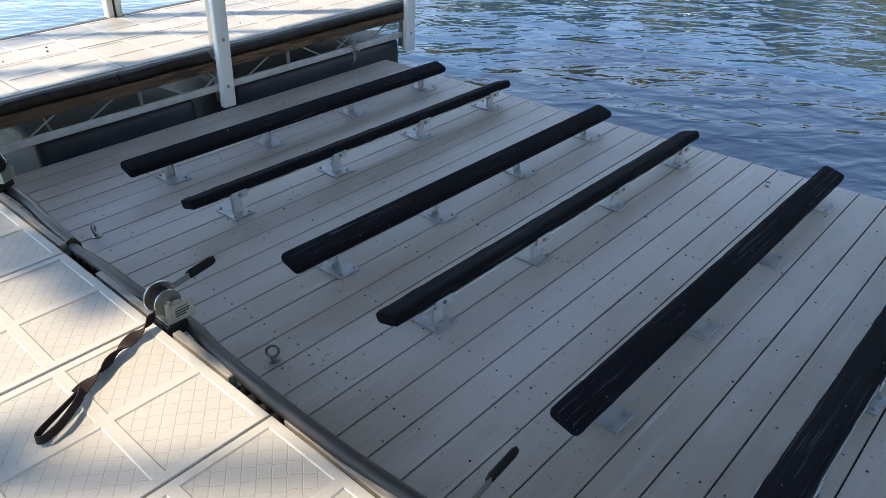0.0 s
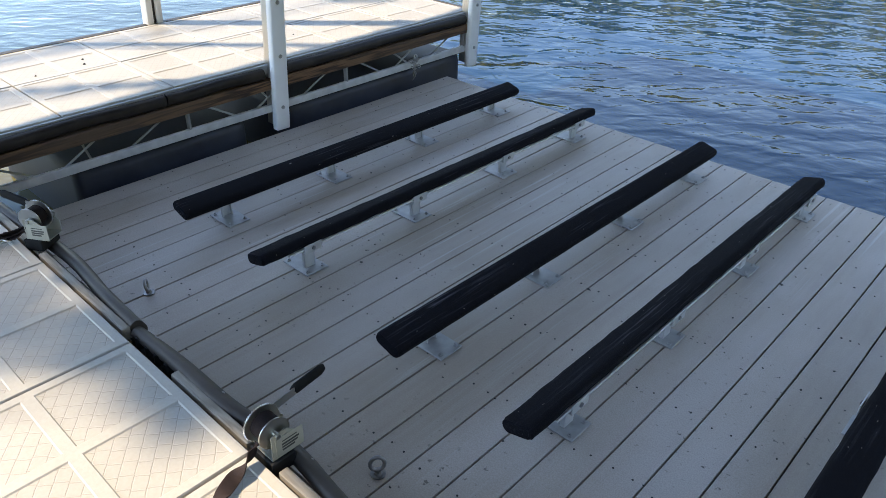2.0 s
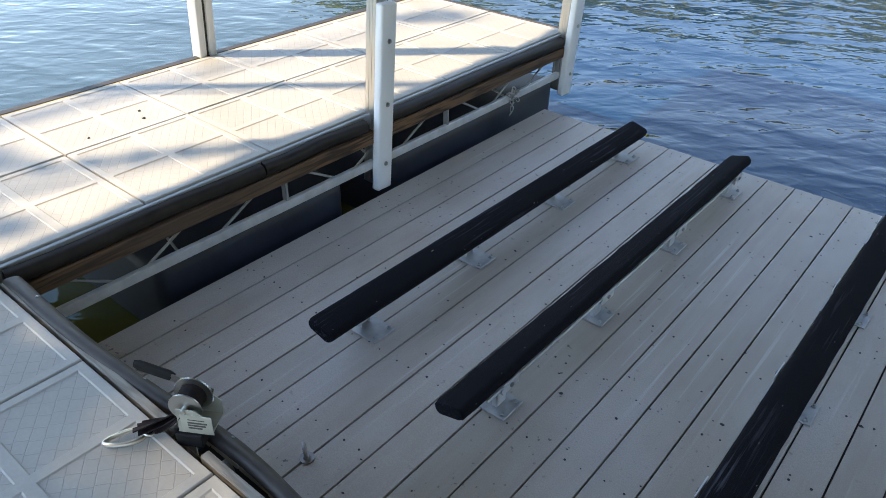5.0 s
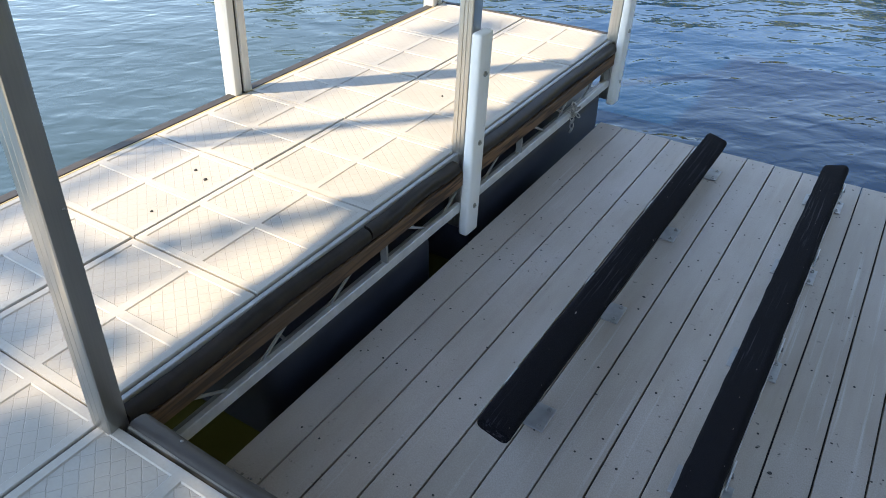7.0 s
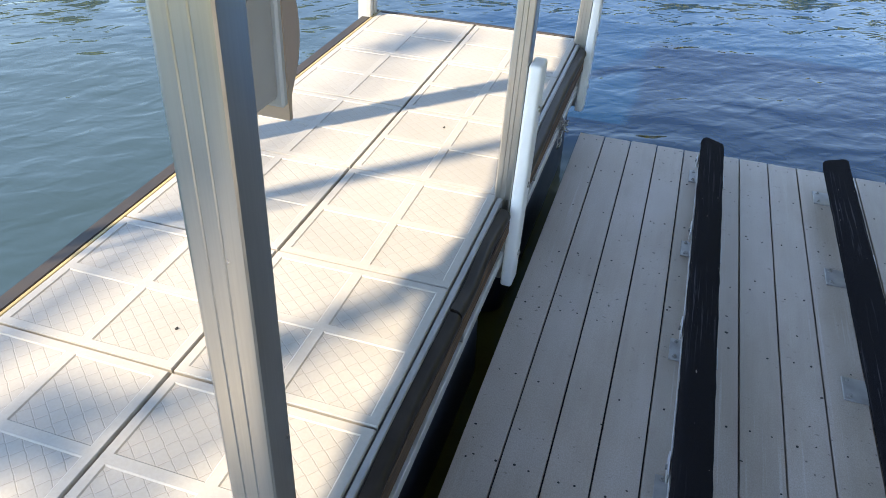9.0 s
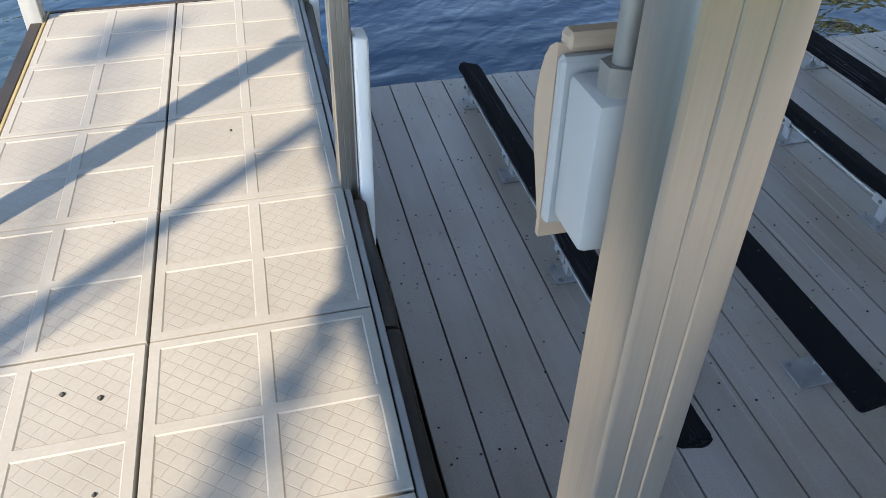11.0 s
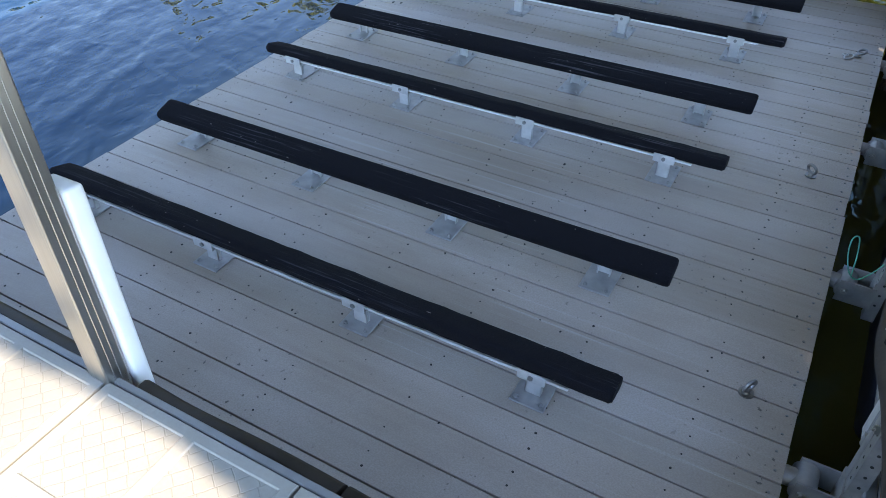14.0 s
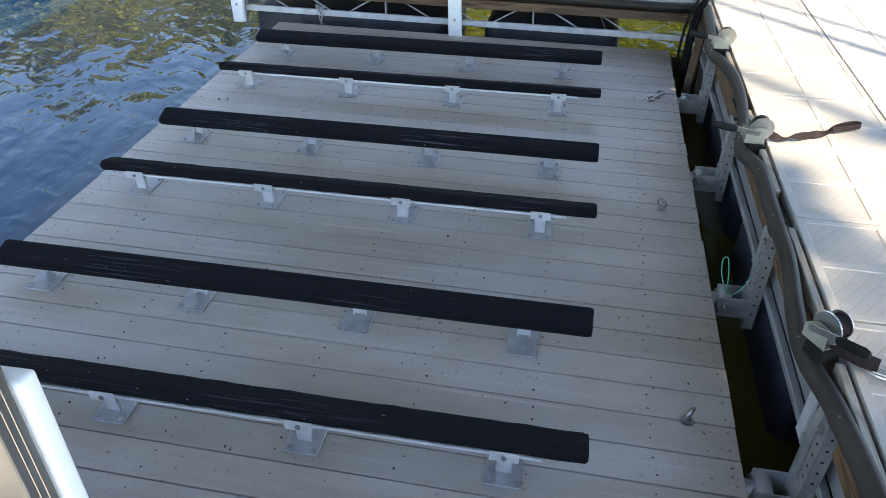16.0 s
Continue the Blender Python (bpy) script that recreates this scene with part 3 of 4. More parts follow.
def make_finger(xi, side, h, label, rail_cuts):
    """A walkway finger. xi: slip-side panel edge; side: towards the slip (+1 or -1)."""
    f = thing("dock_finger", label, "dock", kind="structure", at=(0, 0, 0))
    y0, rows = 0.828, 6
    y1 = y0 + rows * ROW
    lay_tiles(f, xi if side < 0 else xi - 2 * TILE, y0, 2, rows, h, ROW)
    xo = xi - side * 2 * TILE

    def X(d):
        return xi + side * d

    def fbox(name, d0, d1, ya, yb, za, zb, mat, width=0.003, label=""):
        a, b = sorted((X(d0), X(d1)))
        return part(name, bbox(a, b, ya, yb, za, zb, width), mat, f, label)

    fbox("edge_rim", 0.001, 0.022, y0, y1 + 0.02, h - 0.06, h - 0.006, M_ALU_DULL)
    fbox("timber_beam", 0.0, 0.060, y0 + 0.06, y1, h - 0.146, h - 0.084, M_WOOD, 0.004, "weathered brown timber beam")
    for ya, yb in zip(rail_cuts[::2], rail_cuts[1::2]):
        bm = bmesh.new()
        n = 24
        pts = [(X(0.024 + 0.004 * math.sin(7 * i / n)), ya + (yb - ya) * i / n, h - 0.046 + 0.003 * math.sin(3 + 9 * i / n)) for i in range(n + 1)]
        sweep(bm, pts, [(side * u, v) for u, v in d_profile()])
        part("rub_rail", bm, M_BUMPER, f, "dark brown vinyl rub rail", 50)
    # outer edge and end
    fbox("edge_rim", -1.222, -1.236, y0, y1 + 0.05, h - 0.05, h - 0.004, M_TAN, 0.002, "tan vinyl edge strip")
    fbox("edge_trim", -1.238, -1.290, y0, y1 + 0.05, h - 0.06, h - 0.002, M_EDGE)
    fbox("edge_trim", -1.222, 0.02, y1 + 0.024, y1 + 0.055, h - 0.05, h - 0.006, M_EDGE)
    # truss on both sides
    for d, zc in ((0.02, 0.0), (-1.20, 0.0)):
        fbox("chord", d, d + 0.025, y0 + 0.02, y1 - 0.02, h - 0.288, h - 0.243, M_GALV_PALE)
        fbox("chord_flange", d - 0.045, d, y0 + 0.02, y1 - 0.02, h - 0.283, h - 0.278, M_ALU_DULL, 0.001)
        n = 6
        step = (y1 - y0 - 0.2) / n
        for i in range(n + 1):
            y = y0 + 0.1 + i * step
            if i % 2 == 0:
                bm = bmesh.new()
                bar(bm, (X(d + 0.008), y, h - 0.25), (X(d + 0.008), y, h - 0.13), 0.03, 0.012)
                part("strut", bm, M_ALU_DULL, f)
            if i % 2 == 0 and i < n:
                for ya, za, yb, zb in ((y + 0.09, 0.13, y + 0.30, 0.25), (y + 2 * step - 0.34, 0.25, y + 2 * step - 0.11, 0.13), (y + step - 0.12, 0.25, y + step + 0.1, 0.13)):
                    bm = bmesh.new()
                    rod(bm, (X(d), ya, h - za), (X(d), yb, h - zb), 0.006, 8)
                    part("diagonal", bm, M_ALU_DULL, f)
    for i in range(7):
        y = y0 + 0.1 + i * (y1 - y0 - 0.2) / 6
        bm = bmesh.new()
        bar(bm, (X(0.0), y, h - 0.10), (X(-1.2), y, h - 0.10), 0.04, 0.05)
        part("cross_beam", bm, M_ALU_DULL, f)
        if i % 2:
            bm = bmesh.new()
            rod(bm, (X(0.0), y + 0.02, h - 0.26), (X(-1.2), y + 0.25, h - 0.13), 0.0065, 8)
            part("diagonal", bm, M_ALU_DULL, f)
    for ya, yb in ((y0 + 0.58, y0 + 1.62), (y0 + 1.92, y0 + 3.52)):
        a, b = sorted((X(0.015 if side > 0 else -0.10), X(-1.18)))
        part("float", bbox(a, b, ya, yb, WATER - 0.25, h - 0.286, 0.07, 3), M_FLOAT, f, "dark moulded float")
    return f


make_finger(-4.23, 1, H, "cream panelled dock finger with timber side and truss", (0.88, 1.945, 1.955, 2.57, 2.69, 4.33))
H_B = H - 0.05
make_finger(0.645, -1, H_B, "cream panelled dock finger beyond the platform", (0.88, 2.57, 2.69, 4.33))


def make_slotted_post(x, y, w, d):
    """Outer roof post: two pale channels side by side with a dark slot between them."""
    post = thing("post", "pale aluminium roof post with a dark slot on the dock edge", "post", "roof posts")
    post.matrix_basis = pose(x, y, 0, *LEAN)
    z0, z1, slot = 0.2, ROOF_Z - 0.12, 0.011
    for ya, yb in ((-d / 2, -slot), (slot, d / 2)):
        part("channel", bbox(-w / 2, w / 2, ya, yb, z0, z1, 0.005, 2), M_POST, post)
    # the slot's shade is put into the strip's near-black colour
    part("slot_web", bbox(-w / 2 + 0.016, w / 2 - 0.016, -slot, slot, z0, z1, 0.001), M_DARK, post, "recessed strip, near-black for the slot's shade")


make_post(-4.170, 0.813, 0.074, 0.060, -0.1, ROOF_Z - 0.12, M_ALU, "thick brushed aluminium corner post", (-2.0, 0.7))
for y in (2.640, 4.38):
    p = make_post(-4.222, y, 0.066, 0.07, 0.02, ROOF_Z - 0.12, M_ALU, "aluminium post with a white bolted guard")
    add_sleeve(p, 1, -0.005, 0.925)
    p = make_post(0.600, y, 0.066, 0.07, -0.03, ROOF_Z - 0.12, M_ALU, "aluminium post with a white bolted guard")
    add_sleeve(p, -1, -0.02, 0.905)
for y in (2.58, 4.37):
    make_slotted_post(-5.515, y, 0.080, 0.110)
    make_slotted_post(1.94, y, 0.06, 0.085)


# ---- main dock ----
def make_main_dock():
    d = thing("main_dock", "cream panelled main dock walkway", "dock", kind="structure")
    y1 = 0.832
    lay_tiles(d, -4.185 - 2 * TILE, y1 - 4 * TILE, 13, 4, H)
    # pale timber strip along the edge, in lengths with breaks
    for a, b in ((-4.12, -3.17), (-3.04, -2.43), (-2.15, -1.78), (-1.65, -1.35), (-1.10, -0.51), (-0.37, 0.50)):
        part("timber_strip", bbox(a, b, y1 + 0.008, y1 + 0.034, H - 0.05, H - 0.005, 0.003), M_STRIP, d, "pale weathered timber strip")
    part("timber_beam", bbox(-4.1, 2.4, y1 + 0.004, y1 + 0.030, H - 0.20, H - 0.056, 0.004), M_WOOD_X, d, "brown timber beam")
    part("frame_angle", bbox(-4.1, 2.4, y1 - 0.02, y1 + 0.002, H - 0.32, H - 0.06, 0.003), M_ALU_DULL, d)
    part("lower_chord", bbox(-4.1, 0.55, y1 + 0.0, y1 + 0.03, H - 0.36, H - 0.33, 0.003), M_ALU_DULL, d)
    for a, b in ((-4.05, -3.05), (-2.85, -1.65), (-1.45, -0.35), (-0.15, 0.5)):
        part("float", bbox(a, b, -0.3, y1 + 0.0, WATER - 0.25, H - 0.37, 0.06, 3), M_FLOAT, d, "dark moulded float")
    # near-black block stands in for the shade below the panels
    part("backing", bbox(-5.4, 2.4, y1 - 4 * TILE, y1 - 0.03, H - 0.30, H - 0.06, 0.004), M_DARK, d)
    return d


main_dock = make_main_dock()


# ---- platform ----
PX0, PX1, PY0, PY1 = -4.106, 0.548, 1.052, 4.06
PITCH, GAP0 = 0.1418, -4.106


def edge_screw_mesh():
    bm = bmesh.new()
    rod(bm, (0, 0, -0.004), (0, 0, 0.0035), 0.0065, 8, 0.0035)
    return mesh_of("edge_screw", bm, M_EYE, 40)


EDGE_SCREW = edge_screw_mesh()


def make_platform():
    p = thing("floating_platform", "grey composite plank floating platform for watercraft", "platform")
    edges = [PX0] + [GAP0 + k * PITCH for k in range(40) if PX0 < GAP0 + k * PITCH < PX1 - 0.02] + [PX1]
    full = None
    for k, (a, b) in enumerate(zip(edges, edges[1:])):
        w = b - a - 0.006
        if full is None or abs(w - (PITCH - 0.006)) > 1e-4:
            bm = bmesh.new()
            box(bm, -w / 2, w / 2, -(PY1 - PY0) / 2, (PY1 - PY0) / 2, -0.025, 0)
            bevel(bm, 0.0012, 1)
            me = mesh_of("plank", bm, M_DECK, 40)
            if abs(w - (PITCH - 0.006)) <= 1e-4:
                full = me
        else:
            me = full
        rnd = random.Random(k)
        part("plank", me, None, p, at=pose((a + b) / 2, (PY0 + PY1) / 2 + rnd.uniform(-0.003, 0.003), rnd.uniform(-0.0008, 0.0008), 0, rnd.uniform(-0.12, 0.12), 0))
    # near-black bodies below the planks, with the shade in their colour
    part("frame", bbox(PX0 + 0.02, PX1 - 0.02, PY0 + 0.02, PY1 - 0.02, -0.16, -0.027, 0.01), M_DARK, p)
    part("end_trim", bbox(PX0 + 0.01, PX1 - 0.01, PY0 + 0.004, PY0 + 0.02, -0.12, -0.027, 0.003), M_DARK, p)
    part("float", bbox(PX0 + 0.15, PX1 - 0.15, PY0 + 0.2, PY1 - 0.15, WATER - 0.2, -0.16, 0.05, 2), M_FLOAT, p)
    # screws, in pairs on every plank over each joist
    bm = bmesh.new()
    rnd = random.Random(3)
    for a, b in zip(edges, edges[1:]):
        if b - a < 0.1:
            continue
        for y in (1.33, 1.73, 2.12, 2.51, 2.90, 3.29, 3.68, 4.00):
            for u in (0.030, -0.030):
                if rnd.random() < 0.10:
                    continue
                c = ((a + b) / 2 + u + rnd.uniform(-0.008, 0.008), y + rnd.uniform(-0.012, 0.012), 0.0)
                rod(bm, (c[0], c[1], -0.004), (c[0], c[1], 0.0006 + 0.0012 * rnd.random()), rnd.uniform(0.0026, 0.0048), 6)
    tagged(part("screw", bm, M_SCREW, p), kind="stuff")
    for a, b in zip(edges, edges[1:]):
        if b - a > 0.1:
            for u in (0.036, -0.036):
                part("edge_screw", EDGE_SCREW, None, p, at=pose((a + b) / 2 + u + rnd.uniform(-0.008, 0.008), 1.083 + rnd.uniform(-0.006, 0.006), 0))
    return p


make_platform()


# ---- bunks ----
BUNK_Y0, BUNK_Y1, ROWS_Y = 1.545, 3.955, (1.79, 2.435, 3.105, 3.77)
TILT, BUNK_Z, BUNK_W, BUNK_T = 16, 0.134, 0.116, 0.050


def bunk_drop(y):
    """The bunks fall gently towards the lake end."""
    return -0.010 * (y - 1.6)


def make_bunk():
    """A carpeted bunk whose top leans towards +x, on four bolted brackets."""
    b = thing("bunk", "black carpeted bunk board on galvanised brackets, leaning inwards", "bunk", "watercraft bunks")
    lean = pose(0, 0, BUNK_Z, 0, TILT, 0)
    bm = bmesh.new()
    rings = []
    rnd = random.Random(8)
    span = BUNK_Y1 - BUNK_Y0
    stations = [(0.0, 0.80), (0.003, 0.90), (0.009, 0.97), (0.018, 1.0)]
    stations += [(0.018 + (span - 0.036) * i / 40, 1.0) for i in range(1, 40)]
    stations += [(span - u, sh) for u, sh in stations[3::-1]]
    w, t, c = BUNK_W / 2, BUNK_T / 2, 0.019
    for u0, sh in stations:
        yy = BUNK_Y0 + u0
        inset = (1.0 - sh) * t
        prof = []
        for sx, sz in ((-1, -1), (-1, 1), (1, 1), (1, -1)):
            for k in range(4):
                a = (k / 3) * math.pi / 2
                ca, sa = (math.cos(a), math.sin(a))
                q = {(-1, -1): (-sa, -ca), (-1, 1): (-ca, sa), (1, 1): (sa, ca), (1, -1): (ca, -sa)}[(sx, sz)]
                prof.append((sx * (w - c - inset) + c * q[0], sz * (t - c - inset) + c * q[1]))
        wob = 0.0012 * rnd.uniform(-1, 1)
        rings.append([bm.verts.new(lean @ Vector((u + wob, yy, v + wob)) + Vector((0, 0, bunk_drop(yy)))) for u, v in prof])
    for r, s in zip(rings, rings[1:]):
        for k in range(16):
            bm.faces.new((r[k], r[(k + 1) % 16], s[(k + 1) % 16], s[k]))
    bm.faces.new(rings[0])
    bm.faces.new(rings[-1])
    bmesh.ops.recalc_face_normals(bm, faces=bm.faces[:])
    part("carpeted_board", bm, M_CARPET, b, "black carpet, worn along the edge")
    bm = bmesh.new()
    box(bm, -w + 0.004, -w + 0.018, BUNK_Y0 + 0.13, BUNK_Y1 - 0.12, -t - 0.009, -t - 0.001, lean)
    for v in bm.verts:
        v.co.z += bunk_drop(v.co.y)
    part("rail", bm, M_GALV_PALE, b, "pale metal rail under the board")
    for y in ROWS_Y:
        br = part("bracket_plate", bbox(-0.086, 0.086, y - 0.058, y + 0.058, 0.0006, 0.0075, 0.002), M_GALV, b, "galvanised base plate")
        for u, v in ((-0.066, -0.04), (0.066, -0.04), (-0.066, 0.04), (0.066, 0.04)):
            part("bolt", hexbolt(bmesh.new(), (u, y + v, 0.0075), 0.009, 0.006), M_GALV, br)
        bm = bmesh.new()
        bz = BUNK_Z + bunk_drop(y)
        top = bz - 0.030
        box(bm, -0.034, -0.029, y - 0.026, y + 0.026, 0.0075, top + 0.012)
        box(bm, -0.034, -0.016, y - 0.026, y - 0.021, 0.0075, top)
        box(bm, -0.034, -0.016, y + 0.021, y + 0.026, 0.0075, top)
        part("upright", bm, M_GALV_PALE, br, "bent steel upright")
        bm = bmesh.new()
        box(bm, -0.068, -0.064, y - 0.045, y + 0.045, bz - 0.034, bz + 0.004)
        box(bm, -0.066, 0.0, y - 0.045, y + 0.045, bz - 0.034, bz - 0.030)
        part("saddle", bm, M_GALV_PALE, br, "bolted angle saddle")
        bm = bmesh.new()
        rod(bm, (-0.0683, y, bz - 0.015), (-0.074, y, bz - 0.015), 0.009, 6)
        part("saddle_bolt", bm, M_EYE, br)
    return b


def mirror_thing(ob):
    """Mirror all meshes of a fresh thing in x."""
    for o in ob.children_recursive:
        o.data.transform(Matrix.Diagonal((-1, 1, 1, 1)))
        o.data.flip_normals()
    return ob


def worn_patch(bunk):
    """Carpet rubbed through on the upper edge of one bunk."""
    lean = pose(-0.034, 2.50, BUNK_Z + bunk_drop(2.5), 0, TILT, 0) @ Matrix.Translation((0, 0, BUNK_T / 2 + 0.0012))
    bm = bmesh.new()
    ring = [(0.013 * math.cos(a) * (1 + 0.3 * math.sin(3 * a)), 0.095 * math.sin(a) * (1 + 0.15 * math.cos(5 * a))) for a in np.linspace(0, 2 * math.pi, 23)[:-1]]
    f = bm.faces.new([bm.verts.new((u, v, 0)) for u, v in ring])
    ext = bmesh.ops.extrude_face_region(bm, geom=[f])
    bmesh.ops.translate(bm, verts=[v for v in ext["geom"] if isinstance(v, bmesh.types.BMVert)], vec=(0, 0, -0.003))
    bmesh.ops.transform(bm, matrix=lean, verts=bm.verts[:])
    bmesh.ops.recalc_face_normals(bm, faces=bm.faces[:])
    part("worn_patch", bm, M_WORN, bunk, "pale threadbare patch")


bunk_in, bunk_out = make_bunk(), mirror_thing(make_bunk())
PAIR_X = ((-3.415, -2.826), (-2.042, -1.470), (-0.688, -0.090))
for k, (xa, xb) in enumerate(PAIR_X):
    for ob, x in ((bunk_in, xa), (bunk_out, xb)):
        if k == 0:
            ob.matrix_basis = pose(x, 0, 0)
        else:
            twin = copy_thing(ob, pose(x, 0, 0))
            if k == 2 and ob is bunk_in:
                worn_patch(twin)


# ---- small things on the platform ----
def make_eye_bolt(turn, lean):
    e = thing("eye_bolt", "galvanised ring eye bolt screwed into the planks", "eye bolt", "eye bolts on the platform")
    bm = bmesh.new()
    rod(bm, (0, 0, 0.0005), (0, 0, 0.005), 0.024, 20)
    rod(bm, (0, 0, 0.005), (0, 0, 0.016), 0.013, 14, 0.009)
    part("collar", bm, M_EYE, e)
    bm = bmesh.new()
    m = pose(0, 0, 0.012, lean, 0, turn)
    torus_ring(bm, m @ Vector((0, 0, 0.027)), m.to_3x3() @ Vector((0, 1, 0)), 0.022, 0.0065, 24, 10)
    part("ring", bm, M_EYE, e)
    return e


for x, y, turn, lean in ((-3.112, 1.209, -32, 8), (-1.736, 1.221, 57, -14), (-0.345, 1.180, 35, 62)):
    make_eye_bolt(turn, lean).location = (x, y, 0)


def make_snap_link():
    s = thing("snap_link", "small steel snap link lying on the planks", "snap link", at=(-0.385, 1.22, 0.0))
    bm = bmesh.new()
    pts = [(0.016 * math.cos(a) * (1 + 0.25 * math.cos(2 * a)), 0.045 * math.sin(a), 0.0055) for a in np.linspace(0, 2 * math.pi, 21)[:-1]]
    sweep(bm, pts, circle(0.0045, 8), closed=True)
    bmesh.ops.rotate(bm, verts=bm.verts[:], matrix=Matrix.Rotation(radians(70), 3, "Z"))
    part("loop", bm, M_STEEL, s)
    bm = bmesh.new()
    torus_ring(bm, (0.02, 0.02, 0.005), (0, 0, 1), 0.015, 0.0035, 16, 6)
    part("link", bm, M_STEEL, s)


make_snap_link()


def scatter_debris():
    rnd = random.Random(12)
    spots = [(-0.965, 3.87, 0.017), (-0.95, 3.82, 0.014), (-2.334, 3.62, 0.012), (-2.665, 1.97, 0.010), (-2.183, 2.196, 0.012), (-1.828, 2.495, 0.009), (-1.26, 3.1, 0.011), (-2.0, 3.05, 0.010), (-3.3, 2.6, 0.009)]
    spots += [(rnd.uniform(PX0, PX1), rnd.uniform(PY0, PY1), rnd.uniform(0.003, 0.007)) for _ in range(150)]
    bm = bmesh.new()
    for x, y, s in spots:
        vs = [bm.verts.new((x + s * math.cos(k * 1.05 + x) * rnd.uniform(0.5, 1.1), y + 0.7 * s * math.sin(k * 1.05 + x) * rnd.uniform(0.5, 1.1), 0.0012 + rnd.uniform(0, 0.002))) for k in range(6)]
        bm.faces.new(vs)
    bmesh.ops.recalc_face_normals(bm, faces=bm.faces[:])
    for f in bm.faces:
        if f.normal.z < 0:
            f.normal_flip()
    bmesh.ops.solidify(bm, geom=bm.faces[:], thickness=0.001)
    for x, y, r in ((-5.04, 1.896, 0.008), (-4.946, 1.863, 0.009), (-4.93, 1.582, 0.006), (-4.98, 2.6, 0.005), (-4.6, 3.1, 0.005)):
        rod(bm, (x, y, H - 0.004), (x + 0.6 * r, y + 0.3 * r, H + 0.003), r, 7, 0.5 * r)
    tagged(part("debris", bm, M_SCREW), "dark specks of leaf litter on the planks", "debris", kind="stuff")


scatter_debris()


# ---- edge of the main dock ----
def hose_profile(w, h):
    pts = circle(1.0, 14)
    return [(w * math.copysign(abs(u) ** 0.8, u), h * math.copysign(abs(v) ** 0.8, v)) for u, v in pts]


def make_hose(points, twist, flat):
    g = thing("bumper_hose", "taupe vinyl bumper strip fixed along the dock edge", "dock bumper", "bumper strips")
    pts = smooth_path(points, 8)

    def prof(t):
        a = radians(58 - flat * max(0.0, 1 - 2.2 * t) + twist * math.sin(9 * t))
        c, s = math.cos(a), math.sin(a)
        return [(u * c - v * s, u * s + v * c) for u, v in hose_profile(0.032, 0.022)]

    bm = bmesh.new()
    sweep(bm, pts, prof)
    part("strip", bm, M_HOSE, g, smooth=60)
    for k in range(3, len(pts) - 2, 12):
        p, d = pts[k], (pts[k + 1] - pts[k - 1]).normalized()
        bm = bmesh.new()
        out = Vector((0.0, 0.55, 0.83))
        rod(bm, p + out * 0.012, p + out * 0.0245, 0.006, 8, 0.004)
        part("screw", bm, M_EYE, g)


make_hose([(-4.12, 0.875, 0.372), (-3.7, 0.872, 0.372), (-3.35, 0.895, 0.362), (-3.12, 0.925, 0.345), (-2.92, 0.922, 0.356), (-2.65, 0.896, 0.368), (-2.43, 0.890, 0.366)], 14, 48)
make_hose([(-2.42, 0.885, 0.352), (-2.2, 0.890, 0.365), (-1.95, 0.890, 0.368), (-1.72, 0.925, 0.345), (-1.5, 0.895, 0.366), (-1.25, 0.872, 0.385), (-0.95, 0.868, 0.388), (-0.7, 0.890, 0.372), (-0.44, 0.925, 0.350), (-0.15, 0.90, 0.362), (0.35, 0.875, 0.372)], -16, 0)


def make_hinge_clips(x):
    """Black moulded clips that show where the timber strip is broken off."""
    c = thing("edge_clip", "black moulded clips in a gap of the timber strip", "clip", "edge clips", at=(x, 0.868, H - 0.03))
    for k in range(4):
        bm = bmesh.new()
        rod(bm, (-0.085 + 0.055 * k, 0.0, -0.022), (-0.085 + 0.055 * k, 0.0, 0.012 - 0.004 * (k % 2)), 0.017, 12, 0.014)
        part("clip", bm, M_GRIP, c)
    part("base", bbox(-0.12, 0.12, -0.016, 0.02, -0.03, -0.021, 0.002), M_GRIP, c)


for x in (-2.295, -1.225):
    make_hinge_clips(x)


